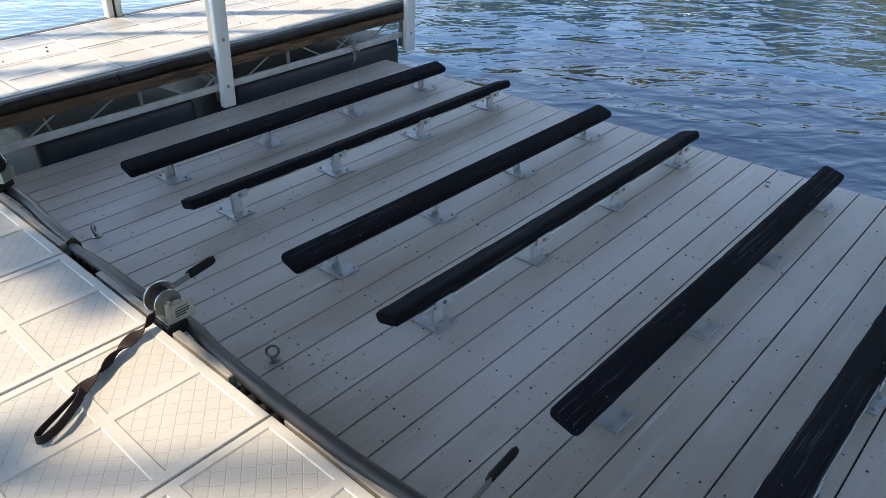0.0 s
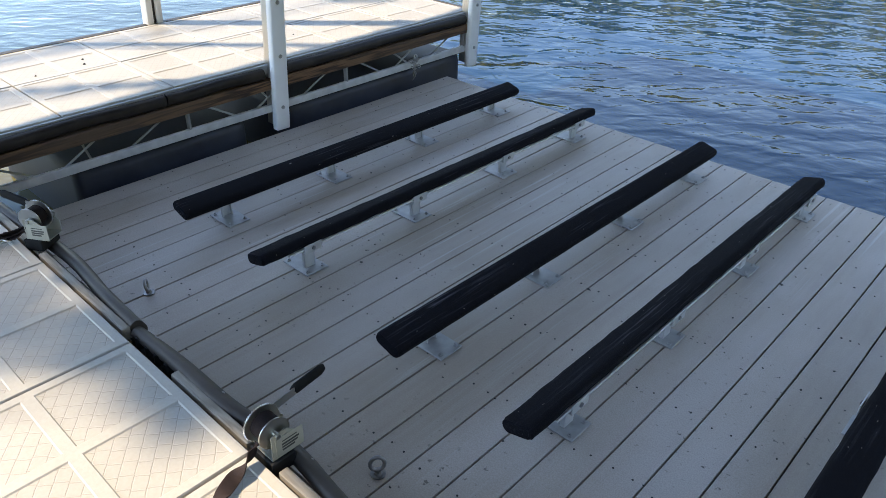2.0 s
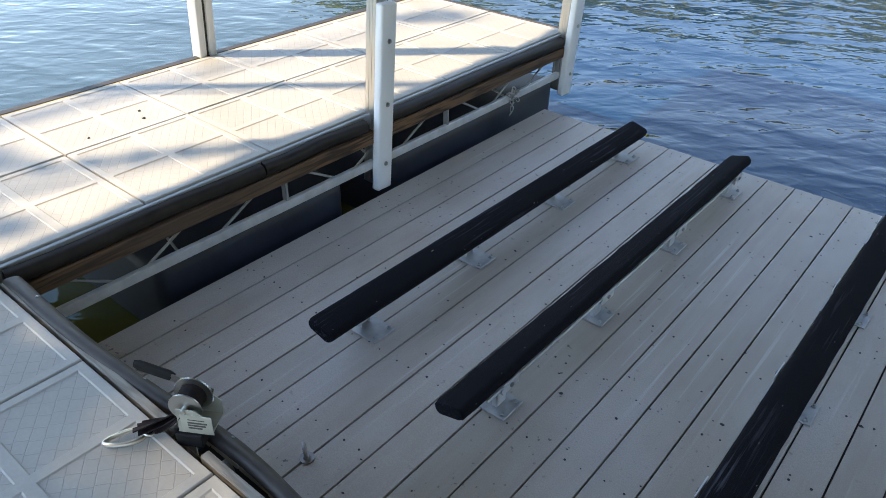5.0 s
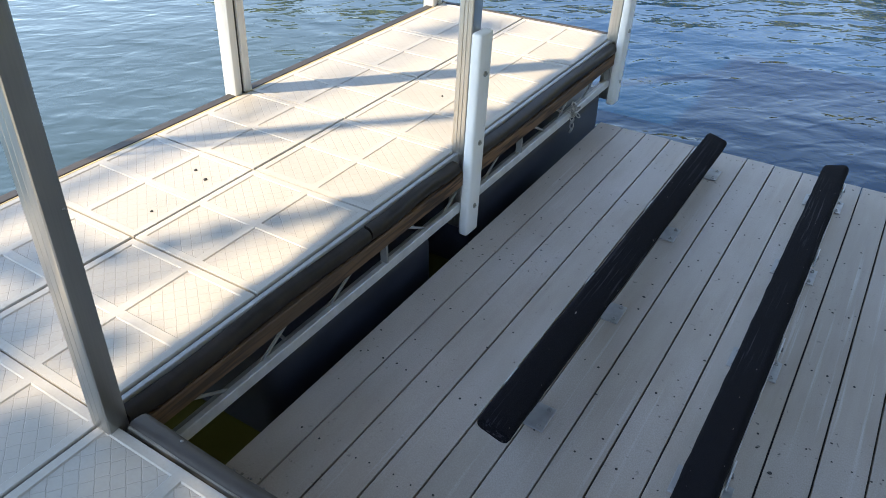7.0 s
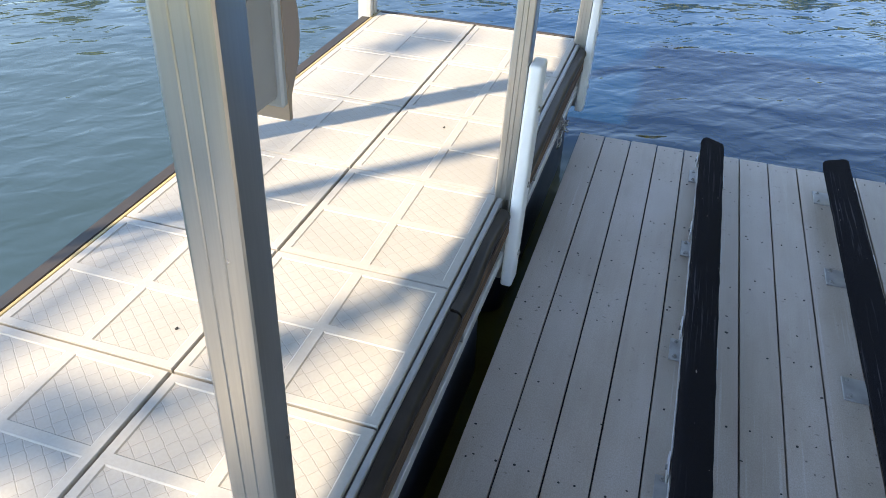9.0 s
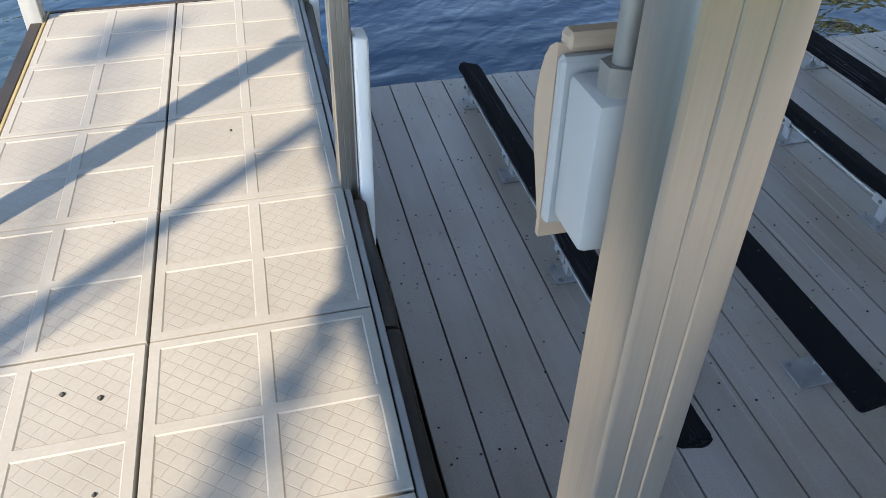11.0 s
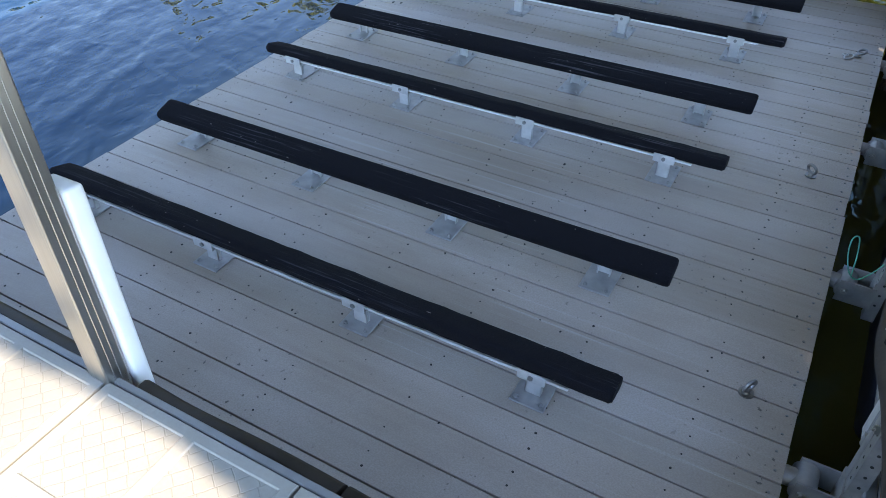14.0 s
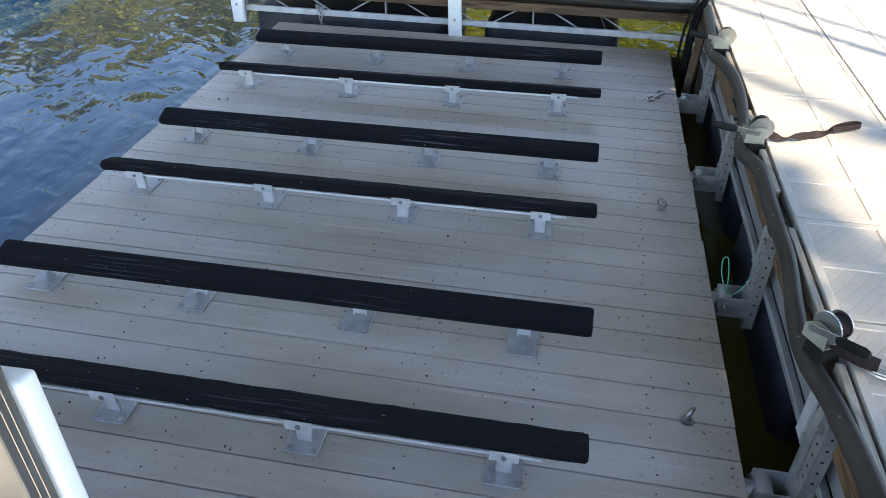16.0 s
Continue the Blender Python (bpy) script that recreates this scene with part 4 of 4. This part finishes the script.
def make_winch(x, handle_angle, label):
    """Hand winch on the dock edge: drum across x, gear and crank on the -x side."""
    w = thing("hand_winch", label, "winch", "hand winches", at=(x, 0.868, H))
    z0 = 0.086
    part("base", bbox(-0.055, 0.055, -0.035, 0.045, -0.045, 0.004, 0.003), M_GRIP, w, "dark mounting block")
    # bent frame: two cheeks and a floor
    bm = bmesh.new()
    box(bm, -0.044, 0.044, -0.026, 0.074, 0.004, 0.008)
    for sx in (-0.044, 0.041):
        vs = [bm.verts.new((sx + dx, y, z)) for dx in (0, 0.003) for y, z in ((-0.024, 0.006), (0.074, 0.006), (0.076, 0.058), (0.030, 0.094), (-0.022, 0.092))]
        bm.faces.new(vs[:5][::-1])
        bm.faces.new(vs[5:])
        for k in range(5):
            bm.faces.new((vs[k], vs[(k + 1) % 5], vs[5 + (k + 1) % 5], vs[5 + k]))
    bmesh.ops.recalc_face_normals(bm, faces=bm.faces[:])
    frame_part = part("frame", bm, M_GOLD, w, "yellow zinc plated steel frame", 20)
    # label plate with unreadable print as bars
    lab = part("label_plate", bbox(0.0445, 0.0465, -0.012, 0.082, 0.006, 0.076, 0.001), M_GOLD, frame_part, "pale metal label plate")
    for k, (a, b) in enumerate(((0.010, 0.060), (0.008, 0.066), (0.008, 0.062), (0.008, 0.050))):
        part("print_bar", bbox(0.0466, 0.0470, a, b, 0.057 - 0.010 * k - (0.003 if k else 0), 0.061 - 0.010 * k, 0.0002), M_INK, frame_part)
    # drum with strap wound on it
    bm = bmesh.new()
    rod(bm, (-0.028, 0, z0), (0.026, 0, z0), 0.040, 26)
    part("wound_strap", bm, M_STRAP, w, "black webbing wound on the drum")
    bm = bmesh.new()
    rod(bm, (0.026, 0, z0), (0.030, 0, z0), 0.050, 30)
    rod(bm, (0.030, 0, z0), (0.050, 0, z0), 0.008, 10)
    part("drum_flange", bm, M_STEEL, w)
    # toothed gear
    bm = bmesh.new()
    n = 96
    ring = [(0.060 if (k % 4) < 2 else 0.0568) for k in range(2 * n)]
    lo = [bm.verts.new((-0.034, r * math.cos(math.pi * k / n), z0 + r * math.sin(math.pi * k / n))) for k, r in enumerate(ring)]
    hi = [bm.verts.new((-0.028, v.co.y, v.co.z)) for v in lo]
    for k in range(2 * n):
        bm.faces.new((lo[k], lo[(k + 1) % (2 * n)], hi[(k + 1) % (2 * n)], hi[k]))
    bm.faces.new(lo[::-1])
    bm.faces.new(hi)
    bmesh.ops.recalc_face_normals(bm, faces=bm.faces[:])
    part("gear", bm, M_STEEL, w, "toothed steel gear", 20)
    bm = bmesh.new()
    rod(bm, (-0.062, 0.028, 0.072), (0.046, 0.028, 0.072), 0.007, 10)
    part("pinion_shaft", bm, M_STEEL, w)
    # crank
    m = Matrix.Translation((-0.062, 0.028, 0.072)) @ Matrix.Rotation(radians(handle_angle), 4, "X")
    bm = bmesh.new()
    box(bm, -0.004, 0.0, -0.016, 0.115, -0.013, 0.013, m)
    crank = part("crank", bm, M_STEEL, w, "flat steel crank arm")
    bm = bmesh.new()
    rod(bm, m @ Vector((-0.006, 0, 0)), m @ Vector((0.010, 0, 0)), 0.014, 6)
    part("nut", bm, M_STEEL, crank)
    bm = bmesh.new()
    pts = [m @ Vector((-0.008, 0.105 + 0.125 * k / 8, 0)) for k in range(9)]
    sweep(bm, pts, lambda t: [(0.5 * u, v) for u, v in circle(0.020 if 0.08 < t < 0.92 else 0.013, 12)])
    part("grip", bm, M_GRIP, crank, "black rubber grip")
    w.scale = (0.86, 0.86, 0.86)
    return w


make_winch(-1.715, 9, "zinc plated hand winch with its crank towards the platform")
back_winch = make_winch(-3.122, 163, "zinc plated hand winch with its crank turned back")
back_winch.location = (-3.122, 0.886, H + 0.018)
back_winch.rotation_euler = (0, 0, radians(-58))
make_winch(-0.475, 9, "zinc plated hand winch with its crank towards the platform")


def ribbon(bm, pts, width, tilt, thick=0.003):
    """Webbing along points; tilt(t) is its roll in degrees."""
    n, rows = len(pts), []
    for i, p in enumerate(pts):
        d = (pts[min(i + 1, n - 1)] - pts[max(i - 1, 0)]).normalized()
        side = d.cross(Vector((0, 0, 1))).normalized()
        side = Matrix.Rotation(radians(tilt(i / (n - 1))), 3, d) @ side
        up = side.cross(d)
        rows.append([bm.verts.new(p + side * u * width + up * v * thick) for u, v in ((-0.5, -0.5), (0.5, -0.5), (0.5, 0.5), (-0.5, 0.5))])
    for a, b in zip(rows, rows[1:]):
        for k in range(4):
            bm.faces.new((a[k], a[(k + 1) % 4], b[(k + 1) % 4], b[k]))
    bm.faces.new(rows[0])
    bm.faces.new(rows[-1])
    bmesh.ops.recalc_face_normals(bm, faces=bm.faces[:])


def make_strap():
    s = thing("winch_strap", "black webbing strap with an end loop lying on the dock", "strap")
    top = H
    bm = bmesh.new()
    path = smooth_path([(-1.715, 0.835, top + 0.050), (-1.708, 0.80, top + 0.026), (-1.688, 0.74, top + 0.016), (-1.660, 0.68, top + 0.015), (-1.625, 0.61, top + 0.014), (-1.57, 0.52, top + 0.017)], 8)
    ribbon(bm, path, 0.036, lambda t: 30 + 55 * math.sin(11 * t))
    part("webbing", bm, M_STRAP, s, smooth=60)
    bm = bmesh.new()
    loop = smooth_path([(-1.57, 0.52, top + 0.020), (-1.535, 0.455, top + 0.019), (-1.505, 0.40, top + 0.019), (-1.483, 0.375, top + 0.019), (-1.468, 0.392, top + 0.019), (-1.490, 0.445, top + 0.020), (-1.535, 0.505, top + 0.021), (-1.57, 0.535, top + 0.022)], 7)
    ribbon(bm, loop, 0.025, lambda t: 68 + 18 * math.sin(math.pi * t))
    part("end_loop", bm, M_STRAP, s, "sewn end loop", 60)


make_strap()


def make_hook_strap():
    s = thing("strap_hook", "folded black strap with a steel snap hook on the dock", "strap hook")
    top = H
    for k in range(3):
        bm = bmesh.new()
        o = 0.012 * k
        path = smooth_path([(-3.105, 0.875, top + 0.085 - o), (-3.135, 0.858 + o, top + 0.052), (-3.165, 0.835 + 0.6 * o, top + 0.024 + 0.5 * o), (-3.185, 0.815 - 0.4 * o, top + 0.016 + 0.6 * o), (-3.202, 0.79 - o, top + 0.014 + 0.6 * o)], 7)
        ribbon(bm, path, 0.042, lambda t, k=k: 10 + 30 * k - 40 * t)
        part("webbing", bm, M_STRAP, s, smooth=60)
    bm = bmesh.new()
    at = pose(-3.212, 0.748, top + 0.010, 0, 0, 62)
    pts = [at @ Vector((0.050 * math.cos(a), 0.017 * math.sin(a) * (1.25 + 0.35 * math.cos(a)), 0)) for a in np.linspace(0, 2 * math.pi, 25)[:-1]]
    sweep(bm, pts, circle(0.0055, 8), closed=True)
    hook = part("snap_hook", bm, M_STEEL, s, "bright steel snap hook")
    bm = bmesh.new()
    rod(bm, at @ Vector((-0.030, 0.010, 0.004)), at @ Vector((0.028, 0.016, 0.004)), 0.004, 8)
    part("gate", bm, M_STEEL, hook)
    bm = bmesh.new()
    torus_ring(bm, at @ Vector((0.056, 0, 0.004)), (0.3, 0.2, 1), 0.014, 0.004, 16, 6)
    part("ring", bm, M_STEEL, hook)


make_hook_strap()


# ---- hinge arms between dock and platform ----
def make_arm():
    a = thing("hinge_arm", "galvanised adjustable arm that joins dock and platform", "hinge arm", "hinge arms")
    bm = bmesh.new()
    rod(bm, (0, 1.075, -0.055), (0, 0.985, -0.055), 0.030, 18)
    part("stub_tube", bm, M_GALV, a)
    bm = bmesh.new()
    rod(bm, (-0.045, 0.990, -0.055), (0.045, 0.990, -0.055), 0.038, 20)
    part("pivot", bm, M_GALV, a)
    bm = bmesh.new()
    hexbolt(bm, (-0.045, 0.990, -0.055), 0.014, 0.010, (-1, 0, 0))
    part("pivot_bolt", bm, M_STEEL, a)
    bm = bmesh.new()
    box(bm, -0.050, -0.044, 0.890, 1.015, -0.105, -0.01)
    box(bm, 0.044, 0.050, 0.890, 1.015, -0.105, -0.01)
    box(bm, -0.050, 0.050, 0.901, 0.907, -0.105, 0.02)
    part("yoke", bm, M_GALV, a)
    # punched channel
    bm = bmesh.new()
    box(bm, -0.046, -0.041, 0.857, 0.900, -0.16, 0.305)
    box(bm, 0.000, 0.005, 0.857, 0.900, -0.16, 0.305)
    box(bm, -0.046, 0.005, 0.895, 0.900, -0.16, 0.305)
    ch = part("channel", bm, M_GALV, a, "punched steel channel")
    # holes are not cut: near-black discs give their shade
    for k in range(8):
        bm = bmesh.new()
        z = -0.08 + 0.048 * k
        rod(bm, (-0.0475, 0.878, z), (-0.0462, 0.878, z), 0.0048, 10)
        part("hole", bm, M_DARK, ch)
        bm = bmesh.new()
        rod(bm, (-0.022, 0.9002, z), (-0.022, 0.9012, z), 0.0048, 10)
        part("hole", bm, M_DARK, ch)
    bm = bmesh.new()
    box(bm, 0.012, 0.058, 0.858, 0.901, -0.02, 0.30)
    bevel(bm, 0.006, 2)
    part("sliding_tube", bm, M_GALV, a)
    bm = bmesh.new()
    rod(bm, (0.080, 0.880, -0.12), (0.080, 0.880, 0.24), 0.012, 12)
    rod(bm, (0.080, 0.880, 0.10), (0.080, 0.880, 0.14), 0.022, 14)
    part("screw_rod", bm, M_GALV, a)
    bm = bmesh.new()
    hexbolt(bm, (-0.02, 0.900, 0.27), 0.013, 0.012, (0, 1, 0))
    part("top_bolt", bm, M_STEEL, a)
    return a


arm = make_arm()
ARM_X = (-3.31, -2.335, -1.275, -0.27)
for k, x in enumerate(ARM_X):
    if k == 0:
        arm.matrix_basis = pose(x, 0, 0)
    else:
        copy_thing(arm, pose(x, 0, 0))


def make_gusset():
    """Pale slotted bracket hung on the dock's side frame, with a brace below it."""
    g = thing("side_bracket", "pale slotted metal bracket on the dock side", "bracket", "dock side brackets")
    bm = bmesh.new()
    for ya, yb, za, zb in ((0.850, 0.913, 0.300, 0.335), (0.850, 0.913, 0.110, 0.175), (0.850, 0.858, 0.175, 0.300), (0.876, 0.886, 0.175, 0.300), (0.905, 0.913, 0.175, 0.300)):
        box(bm, -0.004, 0.0, ya, yb, za, zb)
    part("slotted_plate", bm, M_GALV_PALE, g)
    part("front_flange", bbox(-0.004, 0.055, 0.9135, 0.919, 0.095, 0.340, 0.001), M_GALV_PALE, g)
    part("back_flange", bbox(-0.004, 0.055, 0.844, 0.8495, 0.095, 0.340, 0.001), M_GALV, g)
    bm = bmesh.new()
    bar(bm, (0.01, 0.882, 0.115), (-0.42, 0.882, -0.17), 0.032, 0.006)
    part("brace", bm, M_GALV, g)
    for z in (0.318, 0.142):
        part("bolt", hexbolt(bmesh.new(), (-0.004, 0.895, z), 0.010, 0.007, (-1, 0, 0)), M_STEEL, g)
    return g


gusset = make_gusset()
for k, x in enumerate((-3.22, -1.96, -0.88)):
    if k == 0:
        gusset.matrix_basis = pose(x, 0.255, 0) @ Matrix.Diagonal((1, 0.7, 1, 1))
    else:
        copy_thing(gusset, pose(x, 0.255, 0) @ Matrix.Diagonal((1, 0.7, 1, 1)))


def make_cord():
    c = thing("green_cord", "thin green cord looped on a hinge arm", "cord")
    pts = smooth_path([(-2.30, 0.88, 0.10), (-2.33, 0.92, 0.03), (-2.36, 0.965, -0.005), (-2.365, 1.0, 0.02), (-2.34, 1.025, 0.08), (-2.32, 1.03, 0.135), (-2.31, 1.01, 0.14), (-2.32, 0.995, 0.08), (-2.345, 0.985, -0.015)], 7)
    bm = bmesh.new()
    sweep(bm, pts, circle(0.0026, 6))
    part("loop", bm, M_ROPE, c)


make_cord()


# ---- dock finger details ----
def make_chain(x, y, z, label):
    c = thing("chain", label, "chain", "mooring chains", at=(x, y, z))
    rnd = random.Random(2)

    def link(p, d):
        bm = bmesh.new()
        m = Matrix.Translation(p) @ Vector(d).to_track_quat("Y", "Z").to_matrix().to_4x4()
        pts = [m @ Vector((0.010 * math.cos(a), 0.018 * math.sin(a), 0)) for a in np.linspace(0, 2 * math.pi, 13)[:-1]]
        sweep(bm, pts, circle(0.0035, 6), closed=True, up=m.to_3x3() @ Vector((0, 0, 1)))
        part("link", bm, M_GALV, c)

    for k in range(4):
        link((0.0, 0.008 * math.sin(k), -0.02 - 0.026 * k), (0.5 * (k % 2), 0.3, 1))
    for k in range(16):
        link((rnd.uniform(-0.025, 0.025), rnd.uniform(-0.03, 0.03), 0.015 + rnd.uniform(-0.03, 0.035)), (rnd.uniform(-1, 1), rnd.uniform(-1, 1), rnd.uniform(-1, 1)))
    return c


make_chain(-4.18, 3.80, 0.13, "galvanised chain knotted round the truss chord")
make_chain(0.595, 3.72, 0.085, "galvanised chain knotted round the far truss chord")


def make_outlet():
    """Weatherproof outlet box on the corner post, its cover away from the walkway."""
    b = thing("outlet_box", "grey weatherproof outlet box with a yellowed cover on the post", "outlet box")
    b.matrix_basis = pose(-4.163, 0.905, 1.503, -2.0, 0.7) @ Matrix.Diagonal((1, 0.85, 1.13, 1))
    part("body", bbox(-0.036, 0.036, 0.0, 0.065, 0.010, 0.118, 0.006, 2), M_BOX, b)
    part("gasket_plate", bbox(-0.041, 0.041, 0.065, 0.078, 0.000, 0.126, 0.003), M_BOX, b)
    bm = bmesh.new()
    outline = [(0.078, -0.017), (0.086, -0.017), (0.098, 0.004)]
    outline += [(0.088 + 0.044 * math.cos(w), 0.070 + 0.058 * math.sin(w)) for w in np.linspace(-0.9, 1.35, 9)]
    outline += [(0.078, 0.132)]
    ends = [[bm.verts.new((x * (0.88 if y > 0.09 else 1.0), y, z)) for y, z in outline] for x in (-0.041, 0.041)]
    n = len(outline)
    for k in range(n):
        bm.faces.new((ends[0][k], ends[0][(k + 1) % n], ends[1][(k + 1) % n], ends[1][k]))
    bm.faces.new(ends[0][::-1])
    bm.faces.new(ends[1])
    bmesh.ops.recalc_face_normals(bm, faces=bm.faces[:])
    cover = part("cover", bm, M_COVER, b, "yellowed bubble cover")
    part("hinge", bbox(-0.036, 0.036, 0.070, 0.090, 0.128, 0.140, 0.003), M_COVER, cover)
    bm = bmesh.new()
    rod(bm, (-0.012, 0.022, 0.118), (-0.012, 0.022, 0.136), 0.018, 6)
    rod(bm, (-0.012, 0.022, 0.136), (-0.012, 0.022, 0.90), 0.0105, 14)
    part("conduit", bm, M_GALV, b, "galvanised conduit")


make_outlet()


def make_cables():
    """Dark cables and a timber offcut where the far finger meets the main dock."""
    c = thing("cable_bundle", "bundle of dark cables hanging at the dock corner", "cable")
    rnd = random.Random(9)
    for k in range(7):
        o = Vector((rnd.uniform(-0.04, 0.04), rnd.uniform(-0.03, 0.03), rnd.uniform(0, 0.02)))
        pts = smooth_path([Vector((0.9, 0.7, H + 0.015)) + o, Vector((0.62, 0.80, H + 0.012)) + o, Vector((0.50, 0.88, H + 0.01)) + o, Vector((0.42, 0.945, 0.25)) + o * 1.4, Vector((0.36, 0.97, -0.02)) + o * 1.5, Vector((0.30, 0.965, -0.28)) + o * 1.6], 6)
        bm = bmesh.new()
        sweep(bm, pts, circle(0.009, 7))
        part("cable", bm, M_GRIP, c)
    s = thing("timber_stake", "weathered timber offcut leaning in the gap", "stake")
    bm = bmesh.new()
    bar(bm, (-0.02, 0.97, -0.33), (0.06, 0.925, 0.30), 0.05, 0.03)
    part("stake", bm, M_WOOD, s)


make_cables()


# ---- shade tree on the bank, and unseen poles added for their shadows ----
def make_near_bank():
    bm = bmesh.new()
    rows = []
    for i in range(25):
        x = -40 + 3.3 * i
        w = 0.8 * math.sin(0.31 * x) + 0.4 * math.sin(0.9 * x + 1)
        rows.append([bm.verts.new((x, y + w, z)) for y, z in ((-5.0, -0.9), (-6.0, -0.1), (-8.0, 0.5), (-16, 1.6), (-60, 4.0))])
    for a, b in zip(rows, rows[1:]):
        for j in range(4):
            bm.faces.new((a[j], a[j + 1], b[j + 1], b[j]))
    bmesh.ops.recalc_face_normals(bm, faces=bm.faces[:])
    tagged(part("bank", bm, M_GRASS), "grassy bank behind the dock", "shore", kind="structure")


make_near_bank()


def up_sun(x, y, z, h):
    """The point h metres above (x, y, z) on the way to the sun."""
    return Vector((x - K * h, y - K * h, z + h))


def make_shade_tree():
    """A tree on the bank whose outer branches reach out towards the dock."""
    rnd = random.Random(21)
    t = thing("tree", "leaning lakeside tree that shades the dock with its branches", "tree", "bank trees")
    root = Vector((-9.5, -7.5, 0.3))
    bm = bmesh.new()
    fork = Vector((-8.6, -5.4, 4.2))
    rod(bm, root, fork, 0.22, 12, 0.15)
    clumps = [(up_sun(-3.45, 0.30, H, 6.6), 0.58, 250), (up_sun(-2.98, 0.40, H, 6.4), 0.46, 130), (up_sun(-3.95, 0.28, H, 6.9), 0.58, 320),
              (up_sun(-3.6, 0.60, H, 6.6), 0.27, 220), (up_sun(-4.0, 0.58, H, 6.6), 0.27, 220), (up_sun(-4.3, 0.52, H, 6.6), 0.25, 160), (up_sun(-3.2, 0.60, H, 6.5), 0.27, 90),
              (up_sun(-2.72, 0.62, H, 6.3), 0.22, 40), (up_sun(-2.45, 0.80, H, 6.3), 0.16, 60), (up_sun(-2.18, 0.80, H, 6.2), 0.13, 44), (up_sun(-1.95, 0.82, H, 6.2), 0.11, 34),
              (up_sun(-4.38, 1.93, H, 4.6), 0.05, 16), (up_sun(-4.49, 1.79, H, 4.6), 0.06, 20), (up_sun(-4.60, 1.64, H, 4.6), 0.06, 18), (up_sun(-4.70, 1.46, H, 4.6), 0.05, 14), (up_sun(-4.81, 1.31, H, 4.6), 0.04, 9), (up_sun(-4.45, 1.0, H, 6.2), 0.09, 24),
              (up_sun(-5.0, 1.15, H, 6.0), 0.14, 40), (up_sun(-2.35, 0.86, H, 6.2), 0.24, 60), (up_sun(-5.0, 4.1, H, 7.0), 0.16, 40),
              (up_sun(-4.75, 0.75, H, 6.4), 0.2, 50), (up_sun(-1.55, 0.28, H, 7.5), 0.12, 40), (up_sun(-5.15, 3.95, H, 7.2), 0.12, 30)]
    for p, r, n in clumps:
        mid = fork.lerp(p, 0.55) + Vector((0, 0, 0.5))
        rod(bm, fork, mid, 0.06, 7, 0.03)
        rod(bm, mid, p, 0.03, 6, 0.008)
    part("trunk", bm, M_BARK, t)
    bm = bmesh.new()
    for p, r, n in clumps:
        small = r < 0.095
        leaf_cloud(bm, rnd, p, r, n * (5 if small else 1), 0.044 if small else 0.075)
    for _ in range(14):
        p = fork + Vector((rnd.uniform(-3.5, 0.2), rnd.uniform(-3.0, 0.3), rnd.uniform(1.5, 4.5)))
        leaf_cloud(bm, rnd, p, 0.9, 160, 0.11)
    part("crown", bm, M_LEAF, t, smooth=None)


make_shade_tree()


# poles out of view, added to cast the stripes on the dock
def make_pole(x, y, height, radius, label):
    p = thing("mooring_pole", label, "pole", "mooring poles", at=(x, y, 0))
    bm = bmesh.new()
    rod(bm, (0, 0, WATER - 0.6), (0, 0, height), radius, 16)
    part("pole", bm, M_ALU_DULL, p)
    bm = bmesh.new()
    rod(bm, (0, 0, height), (0, 0, height + 0.02), radius * 1.15, 16, radius * 0.7)
    part("cap", bm, M_ALU_DULL, p)
    return p


POLE_LABEL = "plain unseen aluminium pole, added for its shadow stripe"
pole = make_pole(-6.55, 0.82, 4.6, 0.045, "unseen aluminium pole and thin pipe, added for their shadow stripes")
bm = bmesh.new()
rod(bm, (0.02, -0.10, WATER - 0.6), (0.02, -0.10, 3.4), 0.014, 10)
part("pipe", bm, M_ALU_DULL, pole)
make_pole(-2.02, -1.68, 4.9, 0.036, POLE_LABEL)
make_pole(-1.62, -1.68, 4.4, 0.024, POLE_LABEL)
make_pole(-5.25, -3.55, 8.2, 0.055, POLE_LABEL)
